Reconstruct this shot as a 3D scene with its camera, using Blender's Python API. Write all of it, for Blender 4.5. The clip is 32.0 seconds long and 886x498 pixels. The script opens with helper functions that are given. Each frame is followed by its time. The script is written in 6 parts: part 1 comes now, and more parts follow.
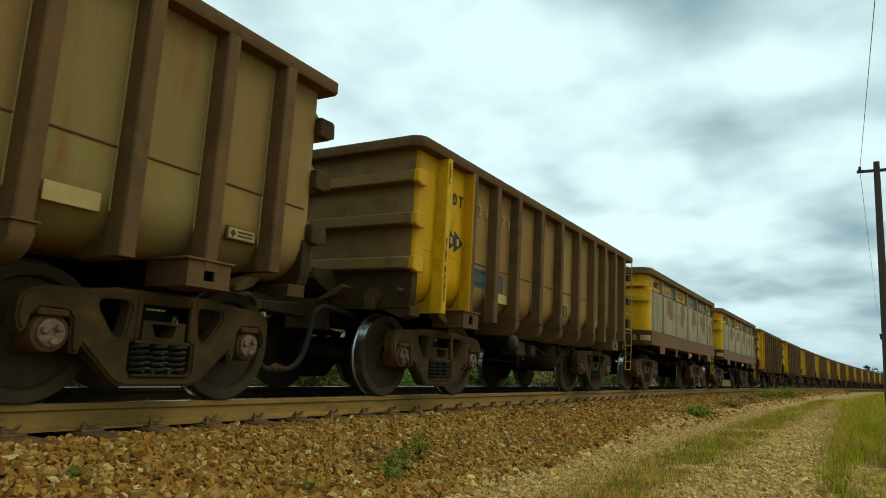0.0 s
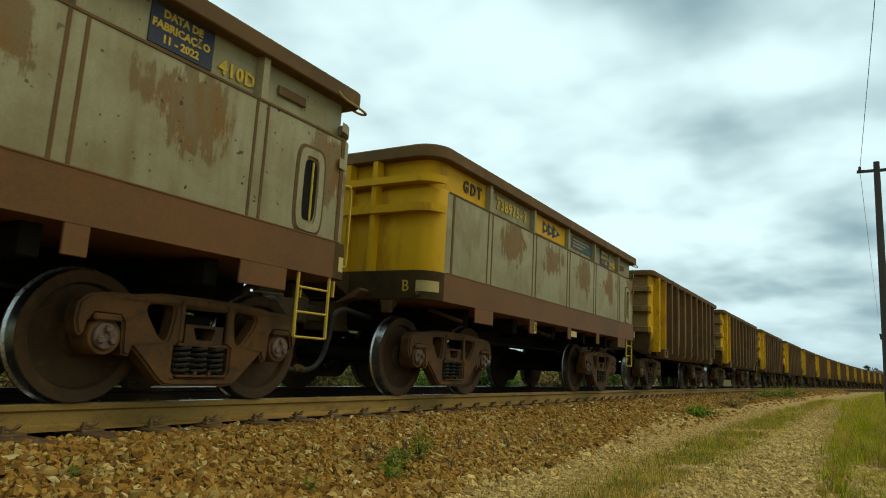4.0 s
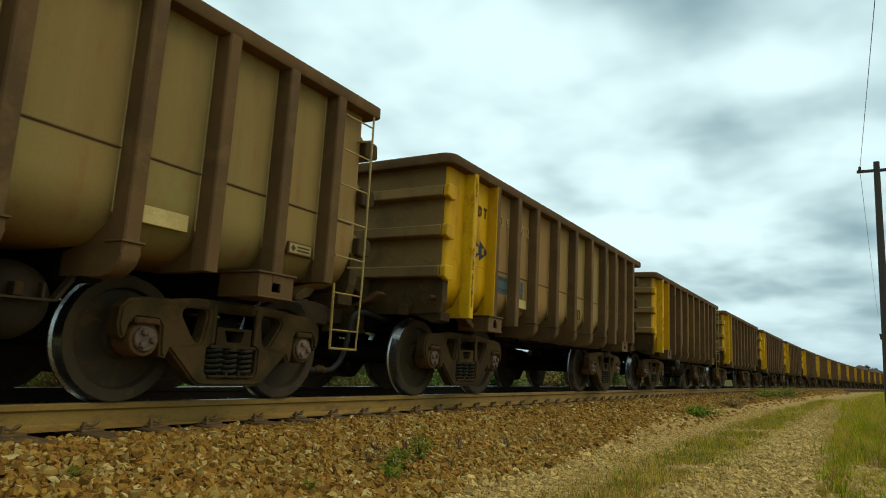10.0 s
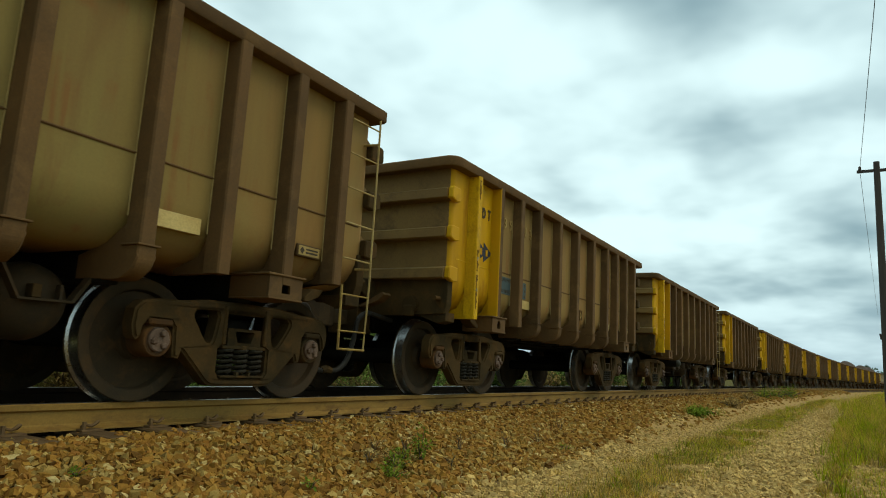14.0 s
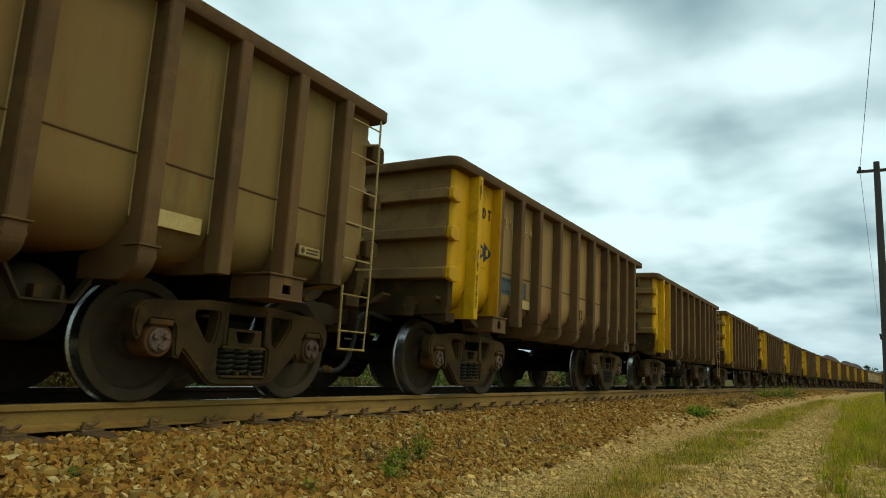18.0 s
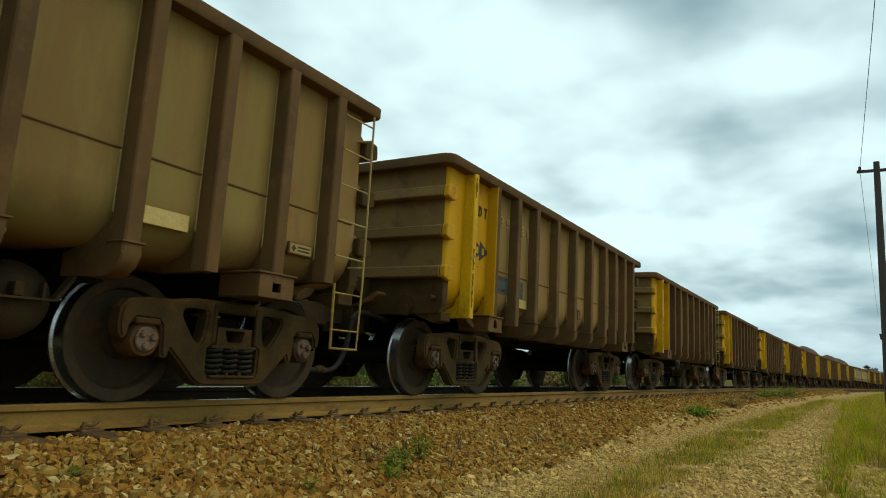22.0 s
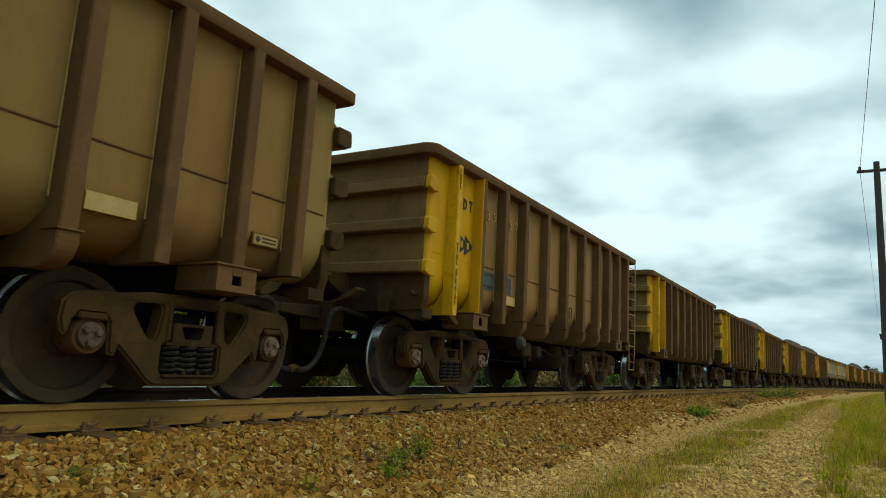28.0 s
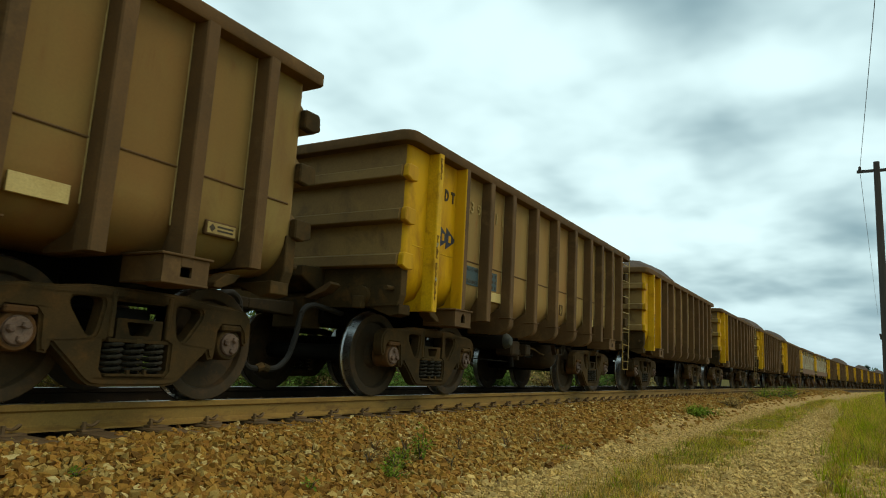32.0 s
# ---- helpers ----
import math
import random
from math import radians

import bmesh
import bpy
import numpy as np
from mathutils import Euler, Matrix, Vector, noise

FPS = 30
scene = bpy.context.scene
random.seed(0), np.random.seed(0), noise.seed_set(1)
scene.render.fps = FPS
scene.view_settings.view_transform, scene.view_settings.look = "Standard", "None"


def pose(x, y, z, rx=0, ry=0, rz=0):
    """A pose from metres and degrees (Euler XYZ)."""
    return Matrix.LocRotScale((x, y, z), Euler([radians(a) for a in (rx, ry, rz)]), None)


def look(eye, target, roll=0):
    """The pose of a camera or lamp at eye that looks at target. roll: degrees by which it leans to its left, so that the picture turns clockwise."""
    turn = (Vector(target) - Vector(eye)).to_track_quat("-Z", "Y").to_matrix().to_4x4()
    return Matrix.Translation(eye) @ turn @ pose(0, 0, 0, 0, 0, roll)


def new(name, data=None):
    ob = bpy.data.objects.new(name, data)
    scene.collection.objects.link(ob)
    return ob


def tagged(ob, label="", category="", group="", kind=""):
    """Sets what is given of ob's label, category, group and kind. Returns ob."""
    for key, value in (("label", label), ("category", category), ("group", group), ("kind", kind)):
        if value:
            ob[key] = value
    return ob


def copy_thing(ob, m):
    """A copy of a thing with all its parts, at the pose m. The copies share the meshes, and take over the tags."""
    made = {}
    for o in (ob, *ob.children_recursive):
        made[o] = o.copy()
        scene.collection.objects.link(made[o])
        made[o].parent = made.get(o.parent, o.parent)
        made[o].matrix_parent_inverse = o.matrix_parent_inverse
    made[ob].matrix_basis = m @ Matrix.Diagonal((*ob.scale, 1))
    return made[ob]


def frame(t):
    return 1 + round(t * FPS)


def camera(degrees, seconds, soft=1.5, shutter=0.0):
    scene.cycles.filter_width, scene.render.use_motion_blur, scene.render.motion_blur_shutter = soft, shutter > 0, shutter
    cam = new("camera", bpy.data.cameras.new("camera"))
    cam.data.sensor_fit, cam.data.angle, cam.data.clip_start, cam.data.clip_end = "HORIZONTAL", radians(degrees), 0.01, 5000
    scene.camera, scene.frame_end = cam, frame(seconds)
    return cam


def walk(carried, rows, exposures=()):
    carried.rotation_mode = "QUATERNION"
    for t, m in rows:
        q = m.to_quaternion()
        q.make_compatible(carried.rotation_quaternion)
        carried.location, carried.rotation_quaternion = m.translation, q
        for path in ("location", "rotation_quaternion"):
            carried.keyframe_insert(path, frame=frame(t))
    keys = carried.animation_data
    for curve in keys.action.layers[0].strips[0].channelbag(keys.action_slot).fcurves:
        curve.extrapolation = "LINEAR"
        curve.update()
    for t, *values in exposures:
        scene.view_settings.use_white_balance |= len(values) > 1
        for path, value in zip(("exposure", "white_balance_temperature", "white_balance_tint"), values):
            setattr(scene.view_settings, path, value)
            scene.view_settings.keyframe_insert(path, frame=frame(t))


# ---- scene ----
cam = camera(66.79, 32.0, soft=1.0, shutter=0.05)
EYE = (0.0, 0.0, 0.419)
YAW, PITCH, ROLL = radians(30.74), radians(9.64), 3.12
AIM = (math.cos(YAW) * math.cos(PITCH), math.sin(YAW) * math.cos(PITCH), 0.419 + math.sin(PITCH))
STAND = look(EYE, AIM, ROLL)
walk(cam, [(0.0, STAND), (32.0, STAND)], exposures=[(0.0, 0.0), (32.0, 0.0)])

# ---- light ----
SUN_EL, SUN_AZ = radians(52), radians(-62)      # azimuth from +x towards +y
world = bpy.data.worlds.new("overcast_sky")
scene.world = world
world.use_nodes = True


class Nodes:
    """Small helper to wire shader nodes."""

    def __init__(self, tree):
        self.tree = tree
        tree.nodes.clear()

    def add(self, kind, ins=None, **props):
        n = self.tree.nodes.new(kind)
        for k, v in props.items():
            setattr(n, k, v)
        for k, v in (ins or {}).items():
            if isinstance(v, bpy.types.NodeSocket):
                self.tree.links.new(v, n.inputs[k])
            else:
                n.inputs[k].default_value = v
        return n

    def math(self, op, a, b=0.0, c=0.0, clamp=False):
        n = self.add("ShaderNodeMath", {0: a, 1: b, 2: c}, operation=op, use_clamp=clamp)
        return n.outputs[0]

    def vmath(self, op, a, b=(0, 0, 0)):
        return self.add("ShaderNodeVectorMath", {0: a, 1: b}, operation=op)

    def noise(self, vec, scale, detail=4.0, rough=0.55, distortion=0.0):
        return self.add("ShaderNodeTexNoise", {"Vector": vec, "Scale": scale, "Detail": detail, "Roughness": rough,
                                               "Distortion": distortion}).outputs[0]

    def mapr(self, v, a, b, c=0.0, d=1.0, kind="LINEAR"):
        n = self.add("ShaderNodeMapRange", {"Value": v, "From Min": a, "From Max": b, "To Min": c, "To Max": d},
                     interpolation_type=kind)
        return n.outputs[0]

    def mix(self, f, a, b, blend="MIX"):
        n = self.add("ShaderNodeMix", data_type="RGBA", blend_type=blend)
        for i, v in ((0, f), (6, a), (7, b)):
            if isinstance(v, bpy.types.NodeSocket):
                self.tree.links.new(v, n.inputs[i])
            elif i:
                n.inputs[i].default_value = (*v[:3], 1)
            else:
                n.inputs[i].default_value = v
        return n.outputs[2]


def build_sky():
    w = Nodes(world.node_tree)
    co = w.add("ShaderNodeTexCoord").outputs["Generated"]
    sky = w.add("ShaderNodeTexSky", sky_type="NISHITA", sun_disc=False, sun_elevation=SUN_EL,
                sun_rotation=math.pi / 2 - SUN_AZ, dust_density=2.0).outputs[0]
    xyz = w.add("ShaderNodeSeparateXYZ", {0: co})
    up = w.math("MAXIMUM", xyz.outputs[2], 0.0)
    flat = w.math("ADD", up, 0.22)
    plane = w.add("ShaderNodeCombineXYZ", {0: w.math("DIVIDE", xyz.outputs[0], flat),
                                           1: w.math("DIVIDE", xyz.outputs[1], flat), 2: 3.7}).outputs[0]
    big = w.noise(plane, 0.9, 3.0, 0.5, 0.25)
    small = w.noise(plane, 2.4, 2.5, 0.45, 0.15)
    puff = w.noise(w.vmath("ADD", plane, (5.3, 2.1, 0.0)).outputs[0], 3.6, 3.0, 0.45, 0.1)
    lump = w.math("ADD", w.math("ADD", w.math("MULTIPLY", big, 0.48), w.math("MULTIPLY", small, 0.36)), w.math("MULTIPLY", w.math("SUBTRACT", puff, 0.46), 0.62))
    # broad cloud masses: azimuth, elevation, their half-widths in degrees, depth
    az = w.math("ARCTAN2", xyz.outputs[1], xyz.outputs[0])
    el = w.math("ARCSINE", xyz.outputs[2])
    wob = w.math("MULTIPLY", w.math("SUBTRACT", small, 0.5), 0.16)
    mass = w.math("MULTIPLY", lump, 1.0)
    for a, e, wa, we, depth in ((13, 30.5, 9, 3.5, 0.11), (2, 13, 5, 3, 0.15), (5, 19.5, 7, 2.2, 0.07), (22, 19, 7, 1.8, 0.06), (2, 6.2, 12, 1.3, 0.12), (8, 15.5, 5, 1.3, 0.05),
                                (5, 24.3, 4, 2.2, -0.12), (16, 12.5, 5, 2.5, -0.07), (24, 26, 9, 5, -0.055), (42, 27, 14, 7, -0.15), (4, 9.0, 7, 1.0, -0.07), (30, 15, 8, 4, -0.05)):
        da = w.math("DIVIDE", w.math("ADD", w.math("SUBTRACT", az, radians(a)), wob), radians(wa))
        de = w.math("DIVIDE", w.math("ADD", w.math("SUBTRACT", el, radians(e)), w.math("MULTIPLY", wob, 0.5)), radians(we))
        g = w.math("EXPONENT", w.math("MULTIPLY", w.math("ADD", w.math("MULTIPLY", da, da), w.math("MULTIPLY", de, de)), -1.0))
        mass = w.math("ADD", mass, w.math("MULTIPLY", g, depth))
    thick = w.mapr(mass, 0.26, 0.75, 0.0, 1.0, "SMOOTHSTEP")
    cloud = w.mix(thick, (0.86, 1.11, 1.11), (0.255, 0.405, 0.445))
    low = w.mapr(up, 0.02, 0.16, 1.0, 0.0, "SMOOTHSTEP")
    cloud = w.mix(w.math("MULTIPLY", low, 0.5), cloud, (0.47, 0.66, 0.75))
    veil = w.mix(0.92, w.mix(1.0, sky, (0.10, 0.10, 0.10), "MULTIPLY"), cloud)
    bg = w.add("ShaderNodeBackground", {"Color": veil, "Strength": 1.0})
    out = w.add("ShaderNodeOutputWorld")
    world.node_tree.links.new(bg.outputs[0], out.inputs[0])


build_sky()
sun = new("sun", bpy.data.lights.new("sun", "SUN"))
sun.data.energy, sun.data.angle, sun.data.color = 1.0, radians(30), (1.0, 0.86, 0.62)
sun.matrix_world = look((math.cos(SUN_AZ) * math.cos(SUN_EL) * 50, math.sin(SUN_AZ) * math.cos(SUN_EL) * 50,
                         math.sin(SUN_EL) * 50), (0, 0, 0))


# ---- materials ----
LEN, PITCH_LEN = 8.85, 10.475       # a wagon, and from one wagon to the next
POSTS = (0.63, 1.31, 2.02, 2.73, 3.615, 4.50, 5.385, 6.25, 6.93, 7.62, 8.28)


def material(name, c1, c2, c3=None, rough=0.7, metal=0.0, scale=4.0, stretch=(1, 1, 1), bump=0.15, fine=60.0,
             vary=0.0, speck=None, island=False, spec=0.3, low=0.42, high=0.62, grit=0.18, dust=None, tone=None, sheet=None):
    """A weathered surface: c1 and c2 in broad clouds, c3 in patches, fine grain in colour and relief."""
    m = bpy.data.materials.new(name)
    m.use_nodes = True
    t = Nodes(m.node_tree)
    co = t.add("ShaderNodeTexCoord").outputs["Object"]
    info = t.add("ShaderNodeObjectInfo").outputs["Random"]
    rnd = t.add("ShaderNodeNewGeometry").outputs["Random Per Island"] if island else info
    shift = t.add("ShaderNodeCombineXYZ", {0: t.math("MULTIPLY", info, 37.0), 1: t.math("MULTIPLY", info, 19.0)}).outputs[0]
    co = t.vmath("ADD", co, shift).outputs[0]
    st = t.vmath("MULTIPLY", co, stretch).outputs[0]
    broad = t.noise(st, scale, 5.0, 0.6)
    grain = t.noise(co, fine, 3.0, 0.6)
    col = t.mix(t.mapr(broad, low, high), c1, c2)
    if c3:
        patch = t.noise(st, scale * 2.7, 6.0, 0.65, 0.4)
        col = t.mix(t.mapr(patch, 0.52, 0.68), col, c3)
    if tone:        # each wagon has weathered towards this colour by its own measure
        col = t.mix(t.math("MULTIPLY", t.mapr(info, 0.0, 1.0, 0.0, 0.25), t.mapr(broad, 0.35, 0.6, 0.6, 1.0)), col, tone)
    if sheet:       # the upper sheet, over the seam at this height, is another plate
        zz = t.add("ShaderNodeSeparateXYZ", {0: t.add("ShaderNodeTexCoord").outputs["Object"]}).outputs[2]
        # each panel between two posts has rusted by its own measure
        xx = t.add("ShaderNodeSeparateXYZ", {0: t.add("ShaderNodeTexCoord").outputs["Object"]}).outputs[0]
        cells = t.add("ShaderNodeValToRGB", {0: t.math("DIVIDE", xx, LEN)})
        cells.color_ramp.interpolation = "CONSTANT"
        el = cells.color_ramp.elements
        while len(el) < len(POSTS):
            el.new(0.5)
        for k, (e, x) in enumerate(zip(el, POSTS)):
            e.position, e.color = (x / LEN, ((0.37 * k) % 1.0,) * 3 + (1,))
        mark = t.math("FRACT", t.math("ADD", t.math("MULTIPLY", cells.outputs[0], 3.1), t.math("MULTIPLY", info, 7.7)))
        cloud = t.noise(co, 1.6, 4.0, 0.6)
        col = t.mix(t.math("MULTIPLY", t.mapr(mark, 0.35, 0.9, 0.0, sheet[2]), t.mapr(cloud, 0.35, 0.6, 0.35, 1.0)), col, (0.205, 0.095, 0.026))
        run = t.noise(t.vmath("MULTIPLY", co, (7.0, 7.0, 0.5)).outputs[0], 1.0, 5.0, 0.6)
        col = t.mix(t.math("MULTIPLY", t.mapr(zz, sheet[0] - 0.02, sheet[0] + 0.02), t.mapr(run, 0.35, 0.65, 0.1, 0.6)), col, sheet[1])
        drip = t.math("MULTIPLY", t.mapr(run, 0.55, 0.66), t.mapr(t.noise(co, 2.8, 4.0), 0.48, 0.60))
        col = t.mix(t.math("MULTIPLY", drip, 0.65), col, (0.17, 0.072, 0.02))
    if speck:
        dots = t.noise(co, fine * 0.35, 2.0, 0.5)
        col = t.mix(t.mapr(dots, 0.66, 0.70), col, speck)
    col = t.mix(1.0, col, t.add("ShaderNodeCombineColor", {i: t.mapr(grain, 0.2, 0.8, 1 - grit, 1 + grit) for i in range(3)}).outputs[0], "MULTIPLY")
    if vary:
        col = t.mix(1.0, col, t.add("ShaderNodeCombineColor", {i: t.mapr(rnd, 0.0, 1.0, 1 - vary, 1 + vary) for i in range(3)}).outputs[0], "MULTIPLY")
    b = t.add("ShaderNodeBump", {"Height": t.math("ADD", grain, broad), "Strength": bump, "Distance": 0.01})
    p = t.add("ShaderNodeBsdfPrincipled", {"Base Color": col, "Metallic": metal, "Normal": b.outputs[0],
                                           "Roughness": t.mapr(grain, 0.2, 0.8, max(rough - 0.1, 0.05), min(rough + 0.1, 1.0)),
                                           "Specular IOR Level": spec})
    if dust:        # a bloom of fine dust
        p.inputs["Sheen Weight"].default_value = dust[3]
        p.inputs["Sheen Roughness"].default_value = 0.6
        p.inputs["Sheen Tint"].default_value = (*dust[:3], 1)
    o = t.add("ShaderNodeOutputMaterial")
    m.node_tree.links.new(p.outputs[0], o.inputs[0])
    return m


def leafy(name, c1, c2):
    """Thin leaves and blades: light passes through them, and each differs a little."""
    m = bpy.data.materials.new(name)
    m.use_nodes = True
    t = Nodes(m.node_tree)
    co = t.add("ShaderNodeTexCoord").outputs["Object"]
    rnd = t.add("ShaderNodeNewGeometry").outputs["Random Per Island"]
    broad = t.noise(co, 1.7, 5.0, 0.65)
    col = t.mix(t.mapr(broad, 0.40, 0.58), c1, c2)
    col = t.mix(1.0, col, t.add("ShaderNodeCombineColor", {i: t.mapr(rnd, 0.0, 1.0, 0.35, 1.65) for i in range(3)}).outputs[0], "MULTIPLY")
    a = t.add("ShaderNodeBsdfDiffuse", {"Color": col})
    b = t.add("ShaderNodeBsdfTranslucent", {"Color": col})
    s = t.add("ShaderNodeMixShader", {0: 0.4, 1: a.outputs[0], 2: b.outputs[0]})
    o = t.add("ShaderNodeOutputMaterial")
    m.node_tree.links.new(s.outputs[0], o.inputs[0])
    return m


M_SIDE = material("olive_brown_wagon_paint", (0.182, 0.148, 0.043), (0.192, 0.128, 0.037), (0.140, 0.088, 0.027), rough=0.7, scale=0.55,
                  stretch=(1.5, 1.5, 0.32), fine=45, vary=0.16, bump=0.03, spec=0.1, grit=0.08, dust=(1.0, 0.50, 0.20, 0.30), tone=(0.18, 0.118, 0.038), sheet=(1.75, (0.152, 0.102, 0.033), 0.55))
M_SIDERED = material("red_brown_wagon_paint", (0.215, 0.165, 0.046), (0.215, 0.125, 0.035), (0.165, 0.092, 0.028), rough=0.7, scale=0.6,
                     stretch=(1, 1, 0.45), fine=45, vary=0.1, bump=0.03, spec=0.1, grit=0.08, dust=(1.0, 0.50, 0.18, 0.15), sheet=(1.75, (0.185, 0.112, 0.032), 0.7))
M_POST = material("rust_brown_dusty_steel", (0.118, 0.062, 0.020), (0.088, 0.049, 0.017), (0.14, 0.078, 0.026), rough=0.82, scale=1.3,
                  fine=60, vary=0.12, bump=0.08, spec=0.2)
M_END = material("dusty_dark_brown_end_sheet", (0.165, 0.096, 0.030), (0.205, 0.122, 0.036), (0.115, 0.068, 0.024), rough=0.75, scale=0.8, fine=50, vary=0.12, bump=0.06, spec=0.2)
M_YELLOW = material("worn_yellow_paint", (0.54, 0.295, 0.002), (0.47, 0.245, 0.002), (0.34, 0.16, 0.004), rough=0.6, scale=0.9,
                    stretch=(1, 1, 0.35), fine=40, vary=0.05, bump=0.02, spec=0.15, grit=0.05)
M_YPOST = material("chipped_yellow_paint_on_steel", (0.58, 0.34, 0.004), (0.50, 0.28, 0.004), (0.36, 0.19, 0.006), rough=0.6, scale=2.6, stretch=(1.6, 1, 0.7), fine=40, bump=0.06, spec=0.15)
M_OLDYEL = material("dirty_yellow_ladder_paint", (0.30, 0.20, 0.05), (0.20, 0.125, 0.035), (0.40, 0.26, 0.04), rough=0.7, scale=5.0, fine=60, bump=0.1, spec=0.15)
# besides grime, this near-black holds the shade under the wagons
M_DARK = material("grimy_shade_black_steel", (0.007, 0.006, 0.004), (0.012, 0.010, 0.006), None, rough=0.85, scale=2.0, fine=40, bump=0.2, spec=0.1)
M_FRAME = material("dusty_cast_bogie_steel", (0.064, 0.039, 0.014), (0.038, 0.026, 0.011), (0.085, 0.045, 0.014), rough=0.85, scale=2.0, fine=50, vary=0.2, bump=0.15, spec=0.06)
M_RUSTF = material("rusty_orange_bogie_steel", (0.102, 0.046, 0.012), (0.062, 0.031, 0.011), (0.046, 0.028, 0.012), rough=0.8, scale=2.2, fine=50, vary=0.1, bump=0.15, spec=0.15)
M_WHEEL = material("brown_rusty_wheel_steel", (0.046, 0.029, 0.012), (0.032, 0.022, 0.010), (0.066, 0.036, 0.013), rough=0.8, scale=3.0, fine=50, vary=0.15, bump=0.1, spec=0.2)
M_RUSTW = material("rust_red_wheel_steel", (0.056, 0.029, 0.011), (0.036, 0.021, 0.009), (0.075, 0.038, 0.013), rough=0.8, scale=2.5, fine=50, vary=0.15, bump=0.1, spec=0.15)
M_TREAD = material("polished_wheel_tread_steel", (0.42, 0.43, 0.42), (0.28, 0.285, 0.28), None, rough=0.3, metal=1.0, scale=3.0, fine=80, bump=0.03)
M_CAP = material("pinkish_dusty_bearing_cap", (0.15, 0.092, 0.056), (0.10, 0.062, 0.038), (0.07, 0.036, 0.018), rough=0.6, scale=6.0, fine=70, vary=0.35)
M_SPRING = material("greasy_grey_spring_steel", (0.032, 0.027, 0.017), (0.02, 0.017, 0.011), None, rough=0.8, scale=6.0, fine=70, spec=0.1)
M_DOME = material("grey_green_tank_paint", (0.042, 0.043, 0.030), (0.030, 0.031, 0.022), None, rough=0.6, scale=5.0, fine=60, spec=0.2)
M_HOSE = material("grey_rubber_brake_hose", (0.020, 0.016, 0.010), (0.014, 0.012, 0.008), None, rough=0.65, scale=6.0, fine=90)
M_ORE = material("dark_iron_ore_load", (0.085, 0.058, 0.04), (0.06, 0.042, 0.03), (0.11, 0.072, 0.045), rough=0.95, scale=1.5, fine=25, bump=0.8)
M_GREY = material("pale_grey_green_wagon_paint", (0.27, 0.225, 0.115), (0.23, 0.185, 0.085), (0.18, 0.135, 0.055), rough=0.6, scale=0.7, stretch=(1, 1, 0.5), fine=45, bump=0.05, spec=0.2)
M_SILL = material("red_oxide_brown_sill_paint", (0.135, 0.058, 0.014), (0.105, 0.047, 0.013), (0.150, 0.060, 0.013), rough=0.65, scale=0.9, fine=45, bump=0.06, spec=0.2)
M_BLUE = material("faded_blue_sign_paint", (0.060, 0.088, 0.088), (0.052, 0.075, 0.075), (0.085, 0.085, 0.06), rough=0.65, scale=2.0, fine=60, spec=0.15)
M_NAVY = material("navy_blue_sign_paint", (0.028, 0.034, 0.052), (0.04, 0.042, 0.05), None, rough=0.6, scale=4.0, fine=60, spec=0.15)
M_CREAM = material("reflective_cream_panel", (0.48, 0.36, 0.13), (0.42, 0.30, 0.10), None, rough=0.5, scale=3.0, fine=60, vary=0.15, spec=0.2)
M_INK = material("dark_stencil_paint", (0.045, 0.033, 0.02), (0.06, 0.042, 0.022), None, rough=0.6, scale=8, fine=60, spec=0.15)
M_DIGIT = material("tan_weld_bead_digit", (0.36, 0.255, 0.085), (0.29, 0.20, 0.065), None, rough=0.6, scale=8, fine=60, spec=0.2)
M_PALEMARK = material("faded_pale_sticker", (0.30, 0.27, 0.16), (0.22, 0.19, 0.10), (0.06, 0.045, 0.03), rough=0.6, scale=14, fine=60, spec=0.15)
M_SCRAPE = material("scraped_bare_dark_steel", (0.13, 0.070, 0.016), (0.26, 0.140, 0.010), (0.06, 0.035, 0.014), rough=0.85, scale=11, fine=60, bump=0.1, spec=0.05)
M_YTEXT = material("bright_yellow_lettering", (0.50, 0.33, 0.03), (0.42, 0.27, 0.028), None, rough=0.55, scale=8, fine=60, spec=0.15)
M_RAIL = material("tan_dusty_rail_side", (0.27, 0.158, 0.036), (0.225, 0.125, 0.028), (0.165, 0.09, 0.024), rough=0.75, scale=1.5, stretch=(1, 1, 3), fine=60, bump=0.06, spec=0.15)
M_RAILTOP = material("worn_bright_rail_head", (0.52, 0.48, 0.42), (0.42, 0.38, 0.33), None, rough=0.35, metal=1.0, scale=1.0, fine=50, bump=0.02)
M_SLEEPER = material("dark_weathered_sleeper", (0.13, 0.075, 0.027), (0.10, 0.058, 0.022), (0.16, 0.095, 0.035), rough=0.85, scale=2.0, stretch=(3, 0.6, 1), fine=50, vary=0.2, bump=0.4)
M_CLIP = material("rusty_rail_clip", (0.15, 0.085, 0.03), (0.11, 0.062, 0.025), None, rough=0.8, scale=8, fine=70)
M_GRIT = material("pale_tan_road_gravel", (0.52, 0.355, 0.118), (0.41, 0.258, 0.073), (0.31, 0.18, 0.052), rough=0.9, scale=9.0, fine=90, vary=0.4, island=True, bump=0.3, spec=0.15)
M_BLADE = leafy("green_grass_blade", (0.39, 0.375, 0.014), (0.23, 0.28, 0.010))
M_DRY = leafy("dry_straw_grass_blade", (0.56, 0.37, 0.07), (0.36, 0.24, 0.04))
M_BANKGRASS = leafy("olive_bank_grass", (0.32, 0.25, 0.06), (0.19, 0.185, 0.04))
M_PALELEAF = leafy("pale_green_leaf", (0.26, 0.37, 0.075), (0.15, 0.235, 0.045))
